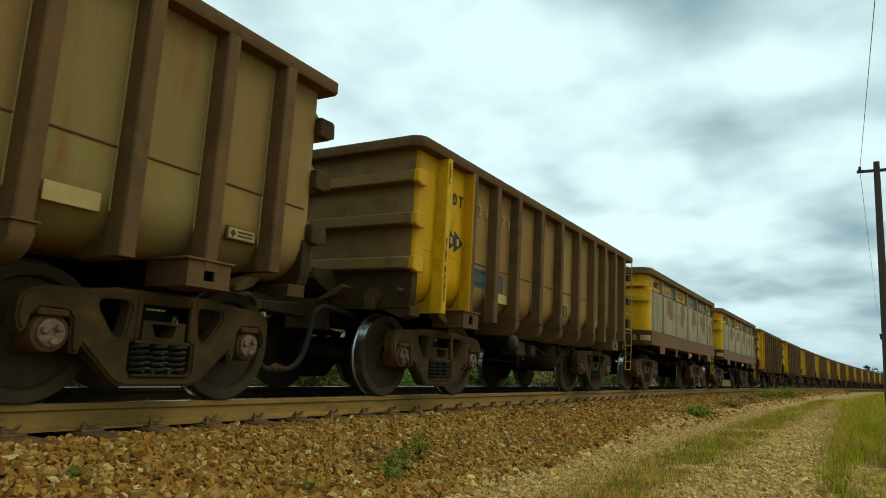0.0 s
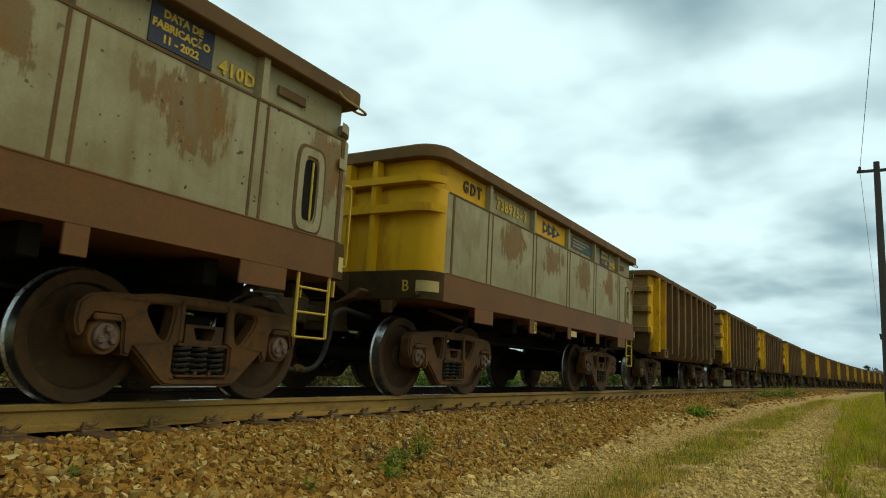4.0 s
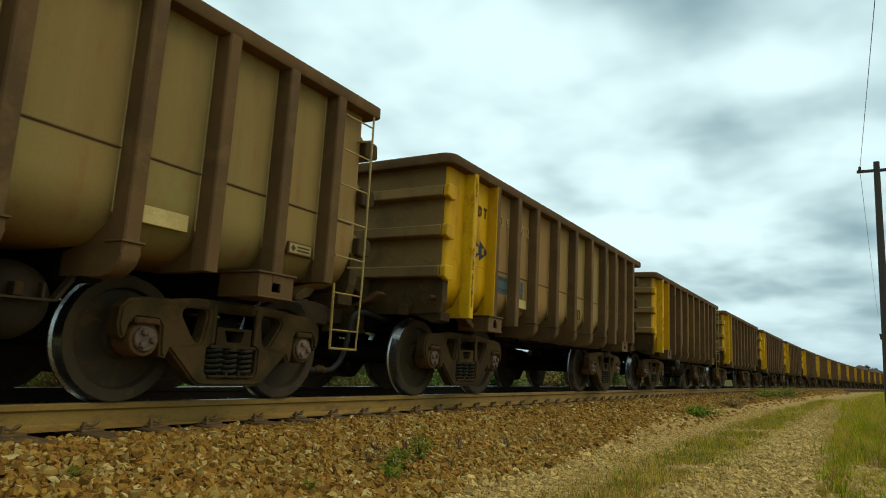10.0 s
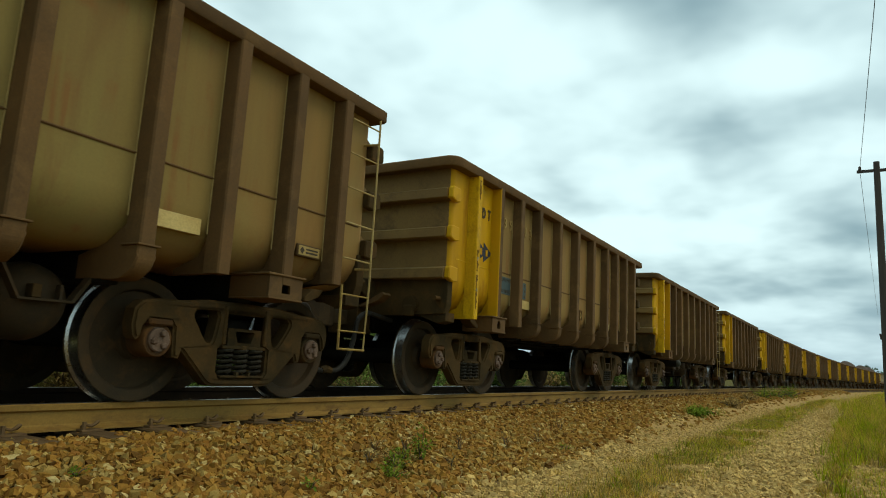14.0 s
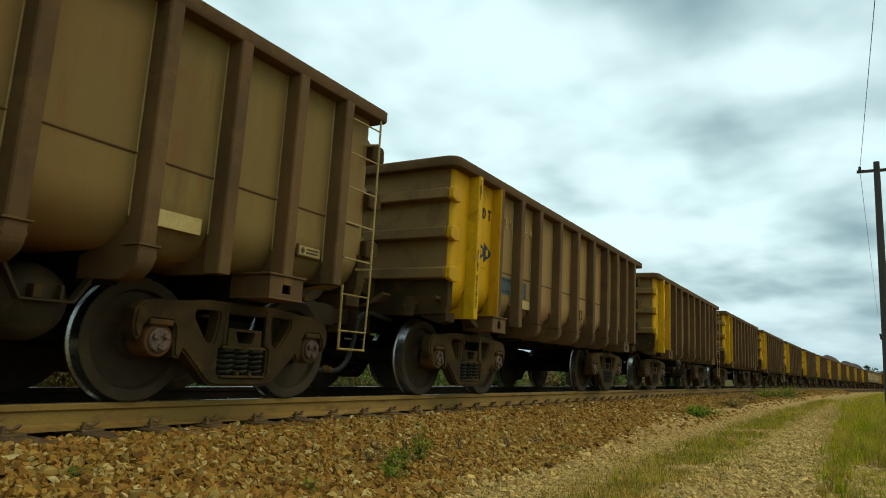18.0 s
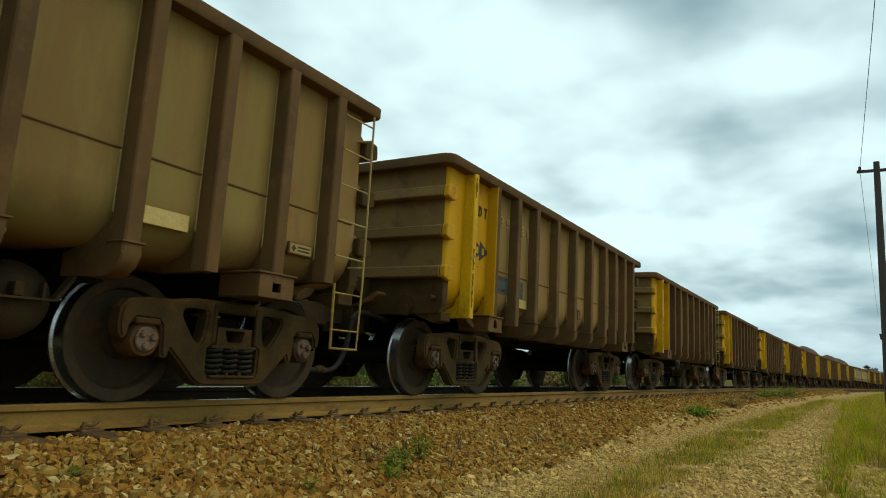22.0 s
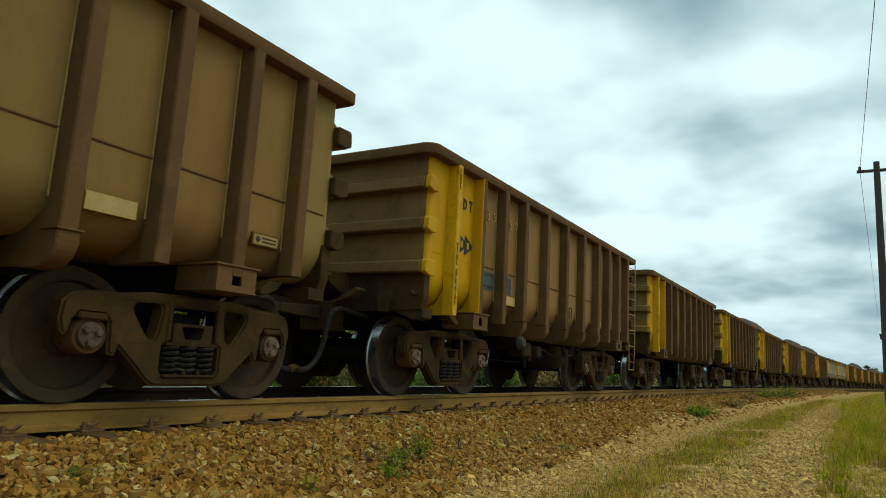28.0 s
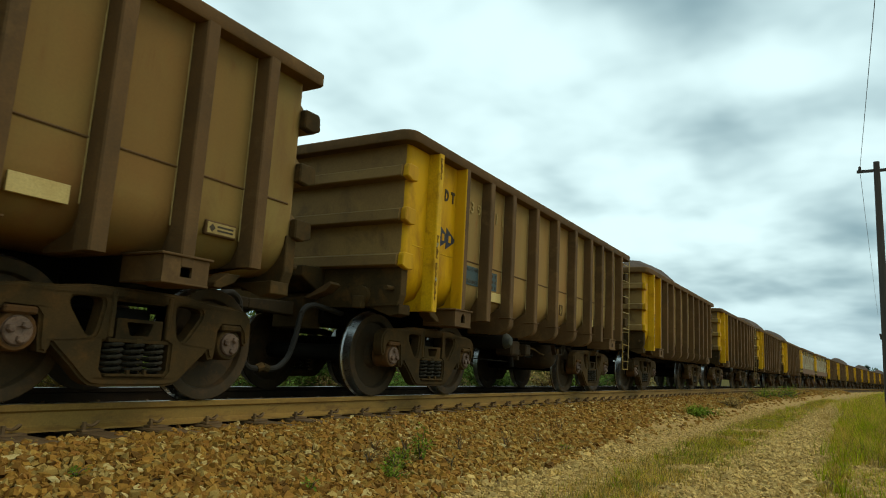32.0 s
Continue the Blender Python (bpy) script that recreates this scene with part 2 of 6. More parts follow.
M_BRUSH = leafy("grey_brown_brush", (0.40, 0.28, 0.10), (0.24, 0.175, 0.066))
# stones under the train: its shade is put into their dark colour
M_INNER = material("shade_dark_ballast_stone", (0.05, 0.033, 0.018), (0.035, 0.024, 0.014), None, rough=0.9, scale=6.0, fine=70, vary=0.5, island=True, bump=0.3, spec=0.05)
# far rail's side, darkened by colour for the shade under the wagons
M_RAILSHADE = material("shade_dark_rail_side", (0.03, 0.02, 0.012), (0.045, 0.028, 0.014), None, rough=0.8, scale=2.0, fine=60, bump=0.1, spec=0.1)
M_LEAF = leafy("green_shrub_leaf", (0.135, 0.20, 0.042), (0.062, 0.108, 0.026))
M_WEED = leafy("green_weed_leaf", (0.21, 0.275, 0.030), (0.12, 0.18, 0.022))
# distance haze is mixed into this leaf colour, paler and bluer
M_FARLEAF = leafy("hazed_distant_tree_leaf", (0.15, 0.21, 0.15), (0.11, 0.165, 0.125))
M_BARK = material("grey_brown_bark", (0.12, 0.09, 0.06), (0.085, 0.065, 0.045), None, rough=0.9, scale=5, stretch=(2, 2, 0.4), fine=40, bump=0.5)
M_POLE = material("dark_weathered_pole_wood", (0.045, 0.036, 0.03), (0.06, 0.047, 0.038), None, rough=0.85, scale=3, stretch=(4, 4, 0.3), fine=40, bump=0.3)
M_WIRE = material("dark_wire", (0.04, 0.04, 0.045), (0.05, 0.05, 0.05), None, rough=0.5, scale=5, fine=50)


def stone_material(name, island):
    """Broken rock: every stone takes its own tone between dark brown, ochre, tan, olive grey and pale cream."""
    m = bpy.data.materials.new(name)
    m.use_nodes = True
    t = Nodes(m.node_tree)
    co = t.add("ShaderNodeTexCoord").outputs["Object"]
    rnd = t.add("ShaderNodeNewGeometry").outputs["Random Per Island"] if island else t.add("ShaderNodeObjectInfo").outputs["Random"]
    ramp = t.add("ShaderNodeValToRGB", {0: rnd})
    stops = ((0.0, (0.104, 0.05, 0.011)), (0.14, (0.208, 0.096, 0.016)), (0.36, (0.336, 0.172, 0.027)), (0.52, (0.264, 0.11, 0.019)), (0.68, (0.376, 0.212, 0.04)), (0.80, (0.232, 0.148, 0.038)), (0.92, (0.42, 0.275, 0.073)), (1.0, (0.56, 0.425, 0.172)))
    el = ramp.color_ramp.elements
    while len(el) < len(stops):
        el.new(0.5)
    for e, (p, c) in zip(el, stops):
        e.position, e.color = p, (*c, 1)
    k = 1.0 if island else 0.03
    blot = t.noise(co, 24.0 * k, 4.0, 0.6)
    grain = t.noise(co, 110.0 * k, 3.0, 0.6)
    col = t.mix(t.mapr(blot, 0.45, 0.7, 0.0, 0.5), ramp.outputs[0], (0.22, 0.104, 0.020))
    col = t.mix(1.0, col, t.add("ShaderNodeCombineColor", {i: t.mapr(grain, 0.2, 0.8, 0.72, 1.25) for i in range(3)}).outputs[0], "MULTIPLY")
    bp = t.add("ShaderNodeBump", {"Height": grain, "Strength": 0.25, "Distance": 0.006})
    p = t.add("ShaderNodeBsdfPrincipled", {"Base Color": col, "Roughness": 0.88, "Normal": bp.outputs[0], "Specular IOR Level": 0.1})
    m.node_tree.links.new(p.outputs[0], t.add("ShaderNodeOutputMaterial").inputs[0])
    return m


M_STONE = stone_material("ochre_brown_ballast_stone", True)
M_STONEPART = stone_material("ochre_ballast_single_stone", False)


def ground_material():
    """Ballast bed, dirt road with two wheel tracks and grassy verges, laid out by the distance from the track's centre line."""
    m = bpy.data.materials.new("earth_gravel_and_grass_ground")
    m.use_nodes = True
    t = Nodes(m.node_tree)
    co = t.add("ShaderNodeTexCoord").outputs["Object"]
    v = t.add("ShaderNodeAttribute", attribute_name="across").outputs["Fac"]
    wob = t.math("ADD", v, t.mapr(t.noise(co, 0.9, 4.0), 0.3, 0.7, -0.22, 0.22))
    grain = t.noise(co, 55.0, 4.0, 0.65)
    mid = t.noise(co, 6.0, 5.0, 0.6)
    broad = t.noise(co, 0.5, 4.0, 0.5)
    dirt = t.mix(t.mapr(mid, 0.35, 0.65), (0.43, 0.265, 0.085), (0.31, 0.18, 0.053))
    dirt = t.mix(t.mapr(grain, 0.5, 0.7), dirt, (0.48, 0.34, 0.125))
    turf = t.mix(t.mapr(mid, 0.35, 0.65), (0.33, 0.215, 0.062), (0.26, 0.165, 0.045))
    turf = t.mix(t.mapr(grain, 0.45, 0.65), turf, (0.20, 0.155, 0.035))
    # bed toned dark to paint the shade in the gaps between stones
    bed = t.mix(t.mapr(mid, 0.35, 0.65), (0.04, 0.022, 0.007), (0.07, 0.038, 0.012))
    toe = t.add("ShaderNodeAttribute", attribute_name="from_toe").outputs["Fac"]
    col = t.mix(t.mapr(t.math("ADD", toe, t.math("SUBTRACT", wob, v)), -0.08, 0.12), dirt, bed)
    patchy = t.mapr(t.noise(co, 2.2, 5.0, 0.7), 0.42, 0.58)
    col = t.mix(t.math("MULTIPLY", patchy, t.math("MULTIPLY", t.mapr(wob, -4.45, -4.25), t.mapr(wob, -3.75, -3.9))), col, turf)
    col = t.mix(t.mapr(wob, -5.32, -5.5), col, turf)
    # painted shade: near-black band on the ground beneath the wagons
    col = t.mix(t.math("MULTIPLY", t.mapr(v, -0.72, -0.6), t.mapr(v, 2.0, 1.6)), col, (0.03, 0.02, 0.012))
    col = t.mix(t.mapr(wob, 2.6, 3.0), col, t.mix(0.8, turf, (0.06, 0.062, 0.014)))
    b = t.add("ShaderNodeBump", {"Height": t.math("ADD", grain, mid), "Strength": 0.6, "Distance": 0.02})
    p = t.add("ShaderNodeBsdfPrincipled", {"Base Color": col, "Roughness": 0.95, "Normal": b.outputs[0], "Specular IOR Level": 0.1})
    o = t.add("ShaderNodeOutputMaterial")
    m.node_tree.links.new(p.outputs[0], o.inputs[0])
    return m


M_GROUND = ground_material()


# ---- the line of the track ----
TRACK_Y = 5.594


def bend(x):
    """How far the track's centre line has turned off to the camera's side at x."""
    def off(u):
        return -((u - 5.35) ** 2 / 1592.0 - 0.92e-6 * u ** 3)
    if x > 228:
        return off(228.0) + (x - 228.0) * (off(228.0) - off(227.0))
    if x < -60:
        return off(-60.0) + (x + 60.0) * (off(-59.0) - off(-60.0))
    return off(x)


def line_y(x):
    return TRACK_Y + bend(x)


def turn_at(x):
    return math.atan2(bend(x + 0.5) - bend(x - 0.5), 1.0)


def on_track(x, v, z):
    """World place at x along the line, v metres across it (positive away from the camera)."""
    return (x, line_y(x) + v, z)


# ---- mesh helpers ----
def part(name, bm, mat, parent=None, label="", smooth=False):
    """Link a bmesh, or share a mesh, as one mesh object under parent."""
    if isinstance(bm, bpy.types.Mesh):
        me = bm
    else:
        me = bpy.data.meshes.new(name)
        bm.normal_update()
        bm.to_mesh(me)
        bm.free()
        for mm in (mat if isinstance(mat, (list, tuple)) else [mat]):
            me.materials.append(mm)
        if smooth:
            me.polygons.foreach_set("use_smooth", [True] * len(me.polygons))
            me.set_sharp_from_angle(angle=radians(35))
    ob = new(name, me)
    if parent is not None:
        ob.parent = parent
    if label:
        ob["label"] = label
    return ob


def box(bm, x0, x1, y0, y1, z0, z1, bev=0.0, mi=0):
    vs = [bm.verts.new((x, y, z)) for x in (x0, x1) for y in (y0, y1) for z in (z0, z1)]
    fs = [bm.faces.new([vs[i] for i in q]) for q in ((0, 1, 3, 2), (4, 6, 7, 5), (0, 4, 5, 1), (2, 3, 7, 6), (0, 2, 6, 4), (1, 5, 7, 3))]
    for f in fs:
        f.material_index = mi
    if bev:
        es = list({e for f in fs for e in f.edges})
        r = bmesh.ops.bevel(bm, geom=es, offset=bev, segments=1, affect="EDGES")
        for f in r["faces"]:
            f.material_index = mi
    return bm


def prism(bm, poly, axis, a, b, mi=0, bev=0.0):
    """Extrude the polygon along axis: 'x' takes (y, z), 'y' takes (x, z), 'z' takes (x, y)."""
    def at(p, q):
        return {"x": (q, p[0], p[1]), "y": (p[0], q, p[1]), "z": (p[0], p[1], q)}[axis]
    va, vb = [bm.verts.new(at(p, a)) for p in poly], [bm.verts.new(at(p, b)) for p in poly]
    n = len(poly)
    fs = [bm.faces.new(va), bm.faces.new(vb[::-1])]
    fs += [bm.faces.new((va[i], vb[i], vb[(i + 1) % n], va[(i + 1) % n])) for i in range(n)]
    for f in fs:
        f.material_index = mi
    if bev:
        es = list({e for f in fs for e in f.edges})
        r = bmesh.ops.bevel(bm, geom=es, offset=bev, segments=1, affect="EDGES")
        for f in r["faces"]:
            f.material_index = mi
    bmesh.ops.recalc_face_normals(bm, faces=[f for f in bm.faces])
    return bm


def tube(bm, pts, r, n=8, mi=0, cap=True):
    pts = [Vector(p) for p in pts]
    rings, up = [], Vector((0, 0, 1))
    for i, p in enumerate(pts):
        d = (pts[min(i + 1, len(pts) - 1)] - pts[max(i - 1, 0)]).normalized()
        ref = up if abs(d.z) < 0.95 else Vector((0, 1, 0))
        u = d.cross(ref).normalized()
        w = u.cross(d)
        rr = r[i] if isinstance(r, (list, tuple)) else r
        rings.append([bm.verts.new(p + (u * math.cos(a) + w * math.sin(a)) * rr) for a in (math.tau * k / n for k in range(n))])
    for a, b in zip(rings, rings[1:]):
        for k in range(n):
            f = bm.faces.new((a[k], a[(k + 1) % n], b[(k + 1) % n], b[k]))
            f.material_index = mi
    if cap:
        bm.faces.new(rings[0][::-1]).material_index = mi
        bm.faces.new(rings[-1]).material_index = mi
    return bm


def curve_pts(ctrl, steps=8):
    """A smooth run of points through the control points."""
    c = [Vector(p) for p in ctrl]
    c = [c[0] * 2 - c[1]] + c + [c[-1] * 2 - c[-2]]
    out = []
    for i in range(1, len(c) - 2):
        for k in range(steps):
            t = k / steps
            a, b, d, e = c[i - 1], c[i], c[i + 1], c[i + 2]
            out.append(0.5 * ((2 * b) + (d - a) * t + (2 * a - 5 * b + 4 * d - e) * t * t + (3 * b - a - 3 * d + e) * t ** 3))
    return out + [c[-2]]


def lathe(bm, prof, centre, n=28, mats=None):
    """Turn the profile of (y, radius) about an axis along y through centre."""
    rings = [[bm.verts.new((centre[0] + r * math.cos(math.tau * k / n), centre[1] + y, centre[2] + r * math.sin(math.tau * k / n)))
              for k in range(n)] if r > 1e-6 else [bm.verts.new((centre[0], centre[1] + y, centre[2]))] for y, r in prof]
    for i, (a, b) in enumerate(zip(rings, rings[1:])):
        for k in range(n):
            l = (k + 1) % n
            if len(a) == 1:
                f = bm.faces.new((a[0], b[l], b[k]))
            elif len(b) == 1:
                f = bm.faces.new((a[k], a[l], b[0]))
            else:
                f = bm.faces.new((a[k], a[l], b[l], b[k]))
            f.material_index = mats[i] if mats else 0
    return bm


def plate_with_holes(bm, outer, holes, y0, y1, mi=0):
    """A plate in the x-z plane from y0 to y1, with holes through it."""
    from mathutils.geometry import tessellate_polygon
    loops = [[Vector((p[0], p[1], 0)) for p in l] for l in [outer] + holes]
    flat = [p for l in loops for p in l]
    tris = tessellate_polygon(loops)
    va, vb = [bm.verts.new((p.x, y0, p.y)) for p in flat], [bm.verts.new((p.x, y1, p.y)) for p in flat]
    for a, b, c in tris:
        bm.faces.new((va[a], va[b], va[c])).material_index = mi
        bm.faces.new((vb[c], vb[b], vb[a])).material_index = mi
    k = 0
    for l in loops:
        n = len(l)
        for i in range(n):
            bm.faces.new((va[k + i], vb[k + i], vb[k + (i + 1) % n], va[k + (i + 1) % n])).material_index = mi
        k += n
    bmesh.ops.recalc_face_normals(bm, faces=list(bm.faces))
    return bm


def text_mesh(text, size, depth, m, track=1.0, weight=0.0, centred=False):
    """The mesh of a word in the built-in font, in its own x-y plane, laid out by the matrix m."""
    cu = bpy.data.curves.new("word", "FONT")
    cu.body, cu.size, cu.extrude, cu.space_character = text, size, depth, track
    cu.resolution_u, cu.offset = 2, weight
    if centred:
        cu.align_x = "CENTER"
    ob = bpy.data.objects.new("word", cu)
    me = bpy.data.meshes.new_from_object(ob)
    bpy.data.objects.remove(ob)
    me.transform(m)
    return me


def side_text(name, text, x, z, size, mat, parent, y=-1.43, track=1.0, depth=0.004, weight=0.0, label="", squeeze=1.0):
    """Lettering on the side that faces the camera, read along +x."""
    m = Matrix.Translation((x, y, z)) @ Matrix.Rotation(math.pi / 2, 4, "X") @ Matrix.Diagonal((squeeze, 1, 1, 1))
    me = text_mesh(text, size, depth, m, track, weight)
    me.materials.append(mat)
    return part(name, me, mat, parent, label)


# ---- wagons ----
GAP = PITCH_LEN - LEN
BOGIES = (1.31, 7.60)
BASE = 1.727
RADIUS = 0.477
AXLE_Z = 0.477


def rounded_loop(x0, x1, hw, r, z, n=4, extra=(), r2=None):
    """Points of a rounded rectangle seen from above, with extra points along its long sides."""
    pts = []
    q = r if r2 is None else r2
    for cx, cy, a0, r in ((x0 + r, -hw + r, math.pi, r), (x1 - q, -hw + q, 1.5 * math.pi, q), (x1 - q, hw - q, 0, q), (x0 + r, hw - r, 0.5 * math.pi, r)):
        arc = [(cx + r * math.cos(a0 + k * math.pi / 2 / n), cy + r * math.sin(a0 + k * math.pi / 2 / n)) for k in range(n + 1)]
        pts += arc
        if a0 == math.pi:
            pts += [(x, -hw) for x in extra]
        if a0 == 0:
            pts += [(x, hw) for x in reversed(extra)]
    return [(x, y, z) for x, y in pts]


def loft(bm, loops, close=True, mi=0):
    rings = [[bm.verts.new(p) for p in l] for l in loops]
    faces = []
    for a, b in zip(rings, rings[1:]):
        n = len(a)
        for k in range(n):
            f = bm.faces.new((a[k], a[(k + 1) % n], b[(k + 1) % n], b[k]))
            f.material_index = mi
            faces.append(f)
    return rings, faces


def wheelset_parts(root, bx, rust):
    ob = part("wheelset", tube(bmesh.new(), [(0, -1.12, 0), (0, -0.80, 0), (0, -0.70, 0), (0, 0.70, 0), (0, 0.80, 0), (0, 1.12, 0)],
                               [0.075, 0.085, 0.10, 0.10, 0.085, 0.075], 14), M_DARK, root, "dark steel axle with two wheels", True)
    ob.location = (bx, 0, AXLE_Z)
    for sgn in (-1, 1):
        prof = [(0.76, 0.10), (0.76, 0.13), (0.775, 0.15), (0.79, 0.38), (0.765, 0.41), (0.765, 0.47), (0.77, 0.503), (0.79, 0.503), (0.80, 0.482),
                (0.90, 0.474), (0.905, 0.468), (0.905, 0.40), (0.895, 0.385), (0.845, 0.37), (0.855, 0.16), (0.90, 0.135), (0.905, 0.09)]
        mats = [0, 0, 0, 0, 0, 0, 0, 1, 1, 0, 0, 0, 0, 0, 0, 0]
        bm = lathe(bmesh.new(), [(sgn * y, r) for y, r in prof], (0, 0, 0), 40, mats)
        bmesh.ops.recalc_face_normals(bm, faces=list(bm.faces))
        part("wheel", bm, [M_RUSTW if rust else M_WHEEL, M_TREAD], ob, "", True)
        bm = lathe(bmesh.new(), [(sgn * y, r) for y, r in [(1.02, 0.085), (1.02, 0.112), (1.135, 0.112), (1.142, 0.10), (1.142, 0.092), (1.168, 0.092), (1.175, 0.084), (1.175, 0.03), (1.170, 0.025), (1.170, 0.0)]],
                   (0, 0, 0), 20)
        for k in range(3):
            a = math.tau * k / 3 + 0.5
            lathe(bm, [(sgn * y, r) for y, r in [(1.17, 0.029), (1.192, 0.029), (1.20, 0.02), (1.20, 0.0)]], (0.054 * math.cos(a), 0, 0.054 * math.sin(a)), 6)
        bmesh.ops.recalc_face_normals(bm, faces=list(bm.faces))
        part("bearing_cap", bm, M_CAP, ob, "", True)
    return ob


def rounded_poly(pts, r, n=4):
    """The polygon with its corners rounded to about radius r."""
    out = []
    m = len(pts)
    for i in range(m):
        p, a, b = Vector(pts[i]), Vector(pts[i - 1]), Vector(pts[(i + 1) % m])
        u, w = (a - p).normalized(), (b - p).normalized()
        k = min(r / math.tan(u.angle(w) / 2), 0.48 * (a - p).length, 0.48 * (b - p).length)
        for j in range(n + 1):
            t = j / n
            q = (p + u * k) * (1 - t) ** 2 + p * 2 * t * (1 - t) + (p + w * k) * t * t
            out.append((q.x, q.y))
    return out


def side_frame(root, cx, sgn, rust):
    """Cast side frame of a three-piece bogie with its spring nest, about the bogie's middle at cx."""
    M = M_RUSTF if rust else M_FRAME
    half = [(0.0, 0.835), (0.42, 0.83), (0.64, 0.80), (0.88, 0.79), (1.02, 0.765), (1.085, 0.70), (1.095, 0.58), (1.075, 0.50), (1.045, 0.47), (1.015, 0.50),
            (1.00, 0.58), (0.955, 0.628), (0.775, 0.628), (0.735, 0.58), (0.725, 0.42), (0.715, 0.355), (0.66, 0.345), (0.635, 0.405),
            (0.49, 0.27), (0.40, 0.18), (0.34, 0.142), (0.26, 0.132), (0.0, 0.132)]
    outer = half + [(-x, z) for x, z in half[-2:0:-1]]
    win = [(-0.215, 0.735), (-0.215, 0.47), (-0.275, 0.44), (-0.275, 0.25), (-0.235, 0.20), (0.235, 0.20), (0.275, 0.25), (0.275, 0.44), (0.215, 0.47), (0.215, 0.735)]
    tri = rounded_poly([(0.295, 0.755), (0.585, 0.735), (0.355, 0.405)], 0.062, 5)
    holes = [win, tri, [(-x, z) for x, z in tri[::-1]]]
    sh = lambda l: [(x + cx, z) for x, z in l]
    bm = plate_with_holes(bmesh.new(), sh(outer), [sh(h) for h in holes], sgn * 1.03, sgn * 1.16)
    bm.normal_update()
    rimmed = [e for e in bm.edges if len(e.link_faces) == 2 and sum(abs(g.normal.y) > 0.9 for g in e.link_faces) == 1 and all(abs(p.co.y - sgn * 1.16) < 0.001 for p in e.verts)]
    bmesh.ops.bevel(bm, geom=rimmed, offset=0.020, segments=3, affect="EDGES")
    bmesh.ops.recalc_face_normals(bm, faces=list(bm.faces))
    ob = part("side_frame", bm, M, root, "rusty orange cast bogie side frame" if rust else "", True)
    # round bearing adapters in the jaws
    for k in (-1, 1) if sgn < 0 else ():
        ax = cx + k * BASE / 2
        bm = lathe(bmesh.new(), [(sgn * y, r) for y, r in [(0.95, 0.10), (0.95, 0.132), (1.135, 0.132), (1.15, 0.122), (1.15, 0.10)]], (ax, 0, AXLE_Z), 24)
        box(bm, ax - 0.105, ax + 0.105, min(sgn * 1.0, sgn * 1.178), max(sgn * 1.0, sgn * 1.178), 0.585, 0.635, 0.012)
        bmesh.ops.recalc_face_normals(bm, faces=list(bm.faces))
        part("bearing_adapter", bm, M_RUSTF if rust or k < 0 else M_FRAME, ob, "", True)
    for k in (-1, 1) if sgn < 0 else ():
        bm = bmesh.new()
        x = cx + k * 0.235
        box(bm, x - 0.02, x + 0.02, min(sgn * 1.02, sgn * 1.172), max(sgn * 1.02, sgn * 1.172), 0.475, 0.80, 0.008)
        part("column_guide", bm, M, ob)
    for k in (-1, 0, 1):
        pts = [(cx + 0.168 * k + 0.068 * math.cos(a), sgn * 1.10 + 0.068 * math.sin(a), 0.225 + 0.215 * i / 44) for i, a in
               ((i, math.tau * i / 44 * 5) for i in range(45))]
        part("spring", tube(bmesh.new(), pts, 0.0145, 6), M_SPRING, ob, "", True)
    b2 = bmesh.new()
    box(b2, cx - 0.245, cx + 0.245, sgn * 1.02, sgn * 1.175, 0.202, 0.222, 0.004)
    box(b2, cx - 0.245, cx + 0.245, sgn * 1.02, sgn * 1.165, 0.442, 0.468, 0.004)
    for k in (-0.5, 0.5):
        box(b2, cx + 0.138 * k - 0.012, cx + 0.138 * k + 0.012, sgn * 1.15, sgn * 1.18, 0.21, 0.25)
    part("spring_seat", b2, M, ob)
    b3 = bmesh.new()
    y0, y1 = sorted((sgn * 0.80, sgn * 1.155))
    plate = [(cx - 0.19, 0.469), (cx + 0.19, 0.469), (cx + 0.19, 0.615), (cx - 0.19, 0.615)]
    hollow = rounded_poly([(cx - 0.075, 0.495), (cx + 0.075, 0.495), (cx + 0.115, 0.592), (cx - 0.115, 0.592)], 0.015, 3)
    plate_with_holes(b3, plate, [hollow], y0, y1)
    part("bolster_end", b3, M, ob)
    if sgn > 0:
        return ob
    b3 = bmesh.new()
    box(b3, cx - 0.025, cx + 0.025, min(sgn * 1.1, sgn * 1.168), max(sgn * 1.1, sgn * 1.168), 0.43, 0.475, 0.006)
    part("spring_lug", b3, M, ob)
    return ob


def plate_ring(bm, a, b, y0, y1):
    """A raised ring between two loops of as many points."""
    n = len(a)
    va0, va1 = [bm.verts.new((p[0], y0, p[1])) for p in a], [bm.verts.new((p[0], y1, p[1])) for p in a]
    vb0, vb1 = [bm.verts.new((p[0], y0, p[1])) for p in b], [bm.verts.new((p[0], y1, p[1])) for p in b]
    for i in range(n):
        j = (i + 1) % n
        bm.faces.new((va0[i], va0[j], va1[j], va1[i]))
        bm.faces.new((vb0[i], vb1[i], vb1[j], vb0[j]))
        bm.faces.new((va1[i], va1[j], vb1[j], vb1[i]))


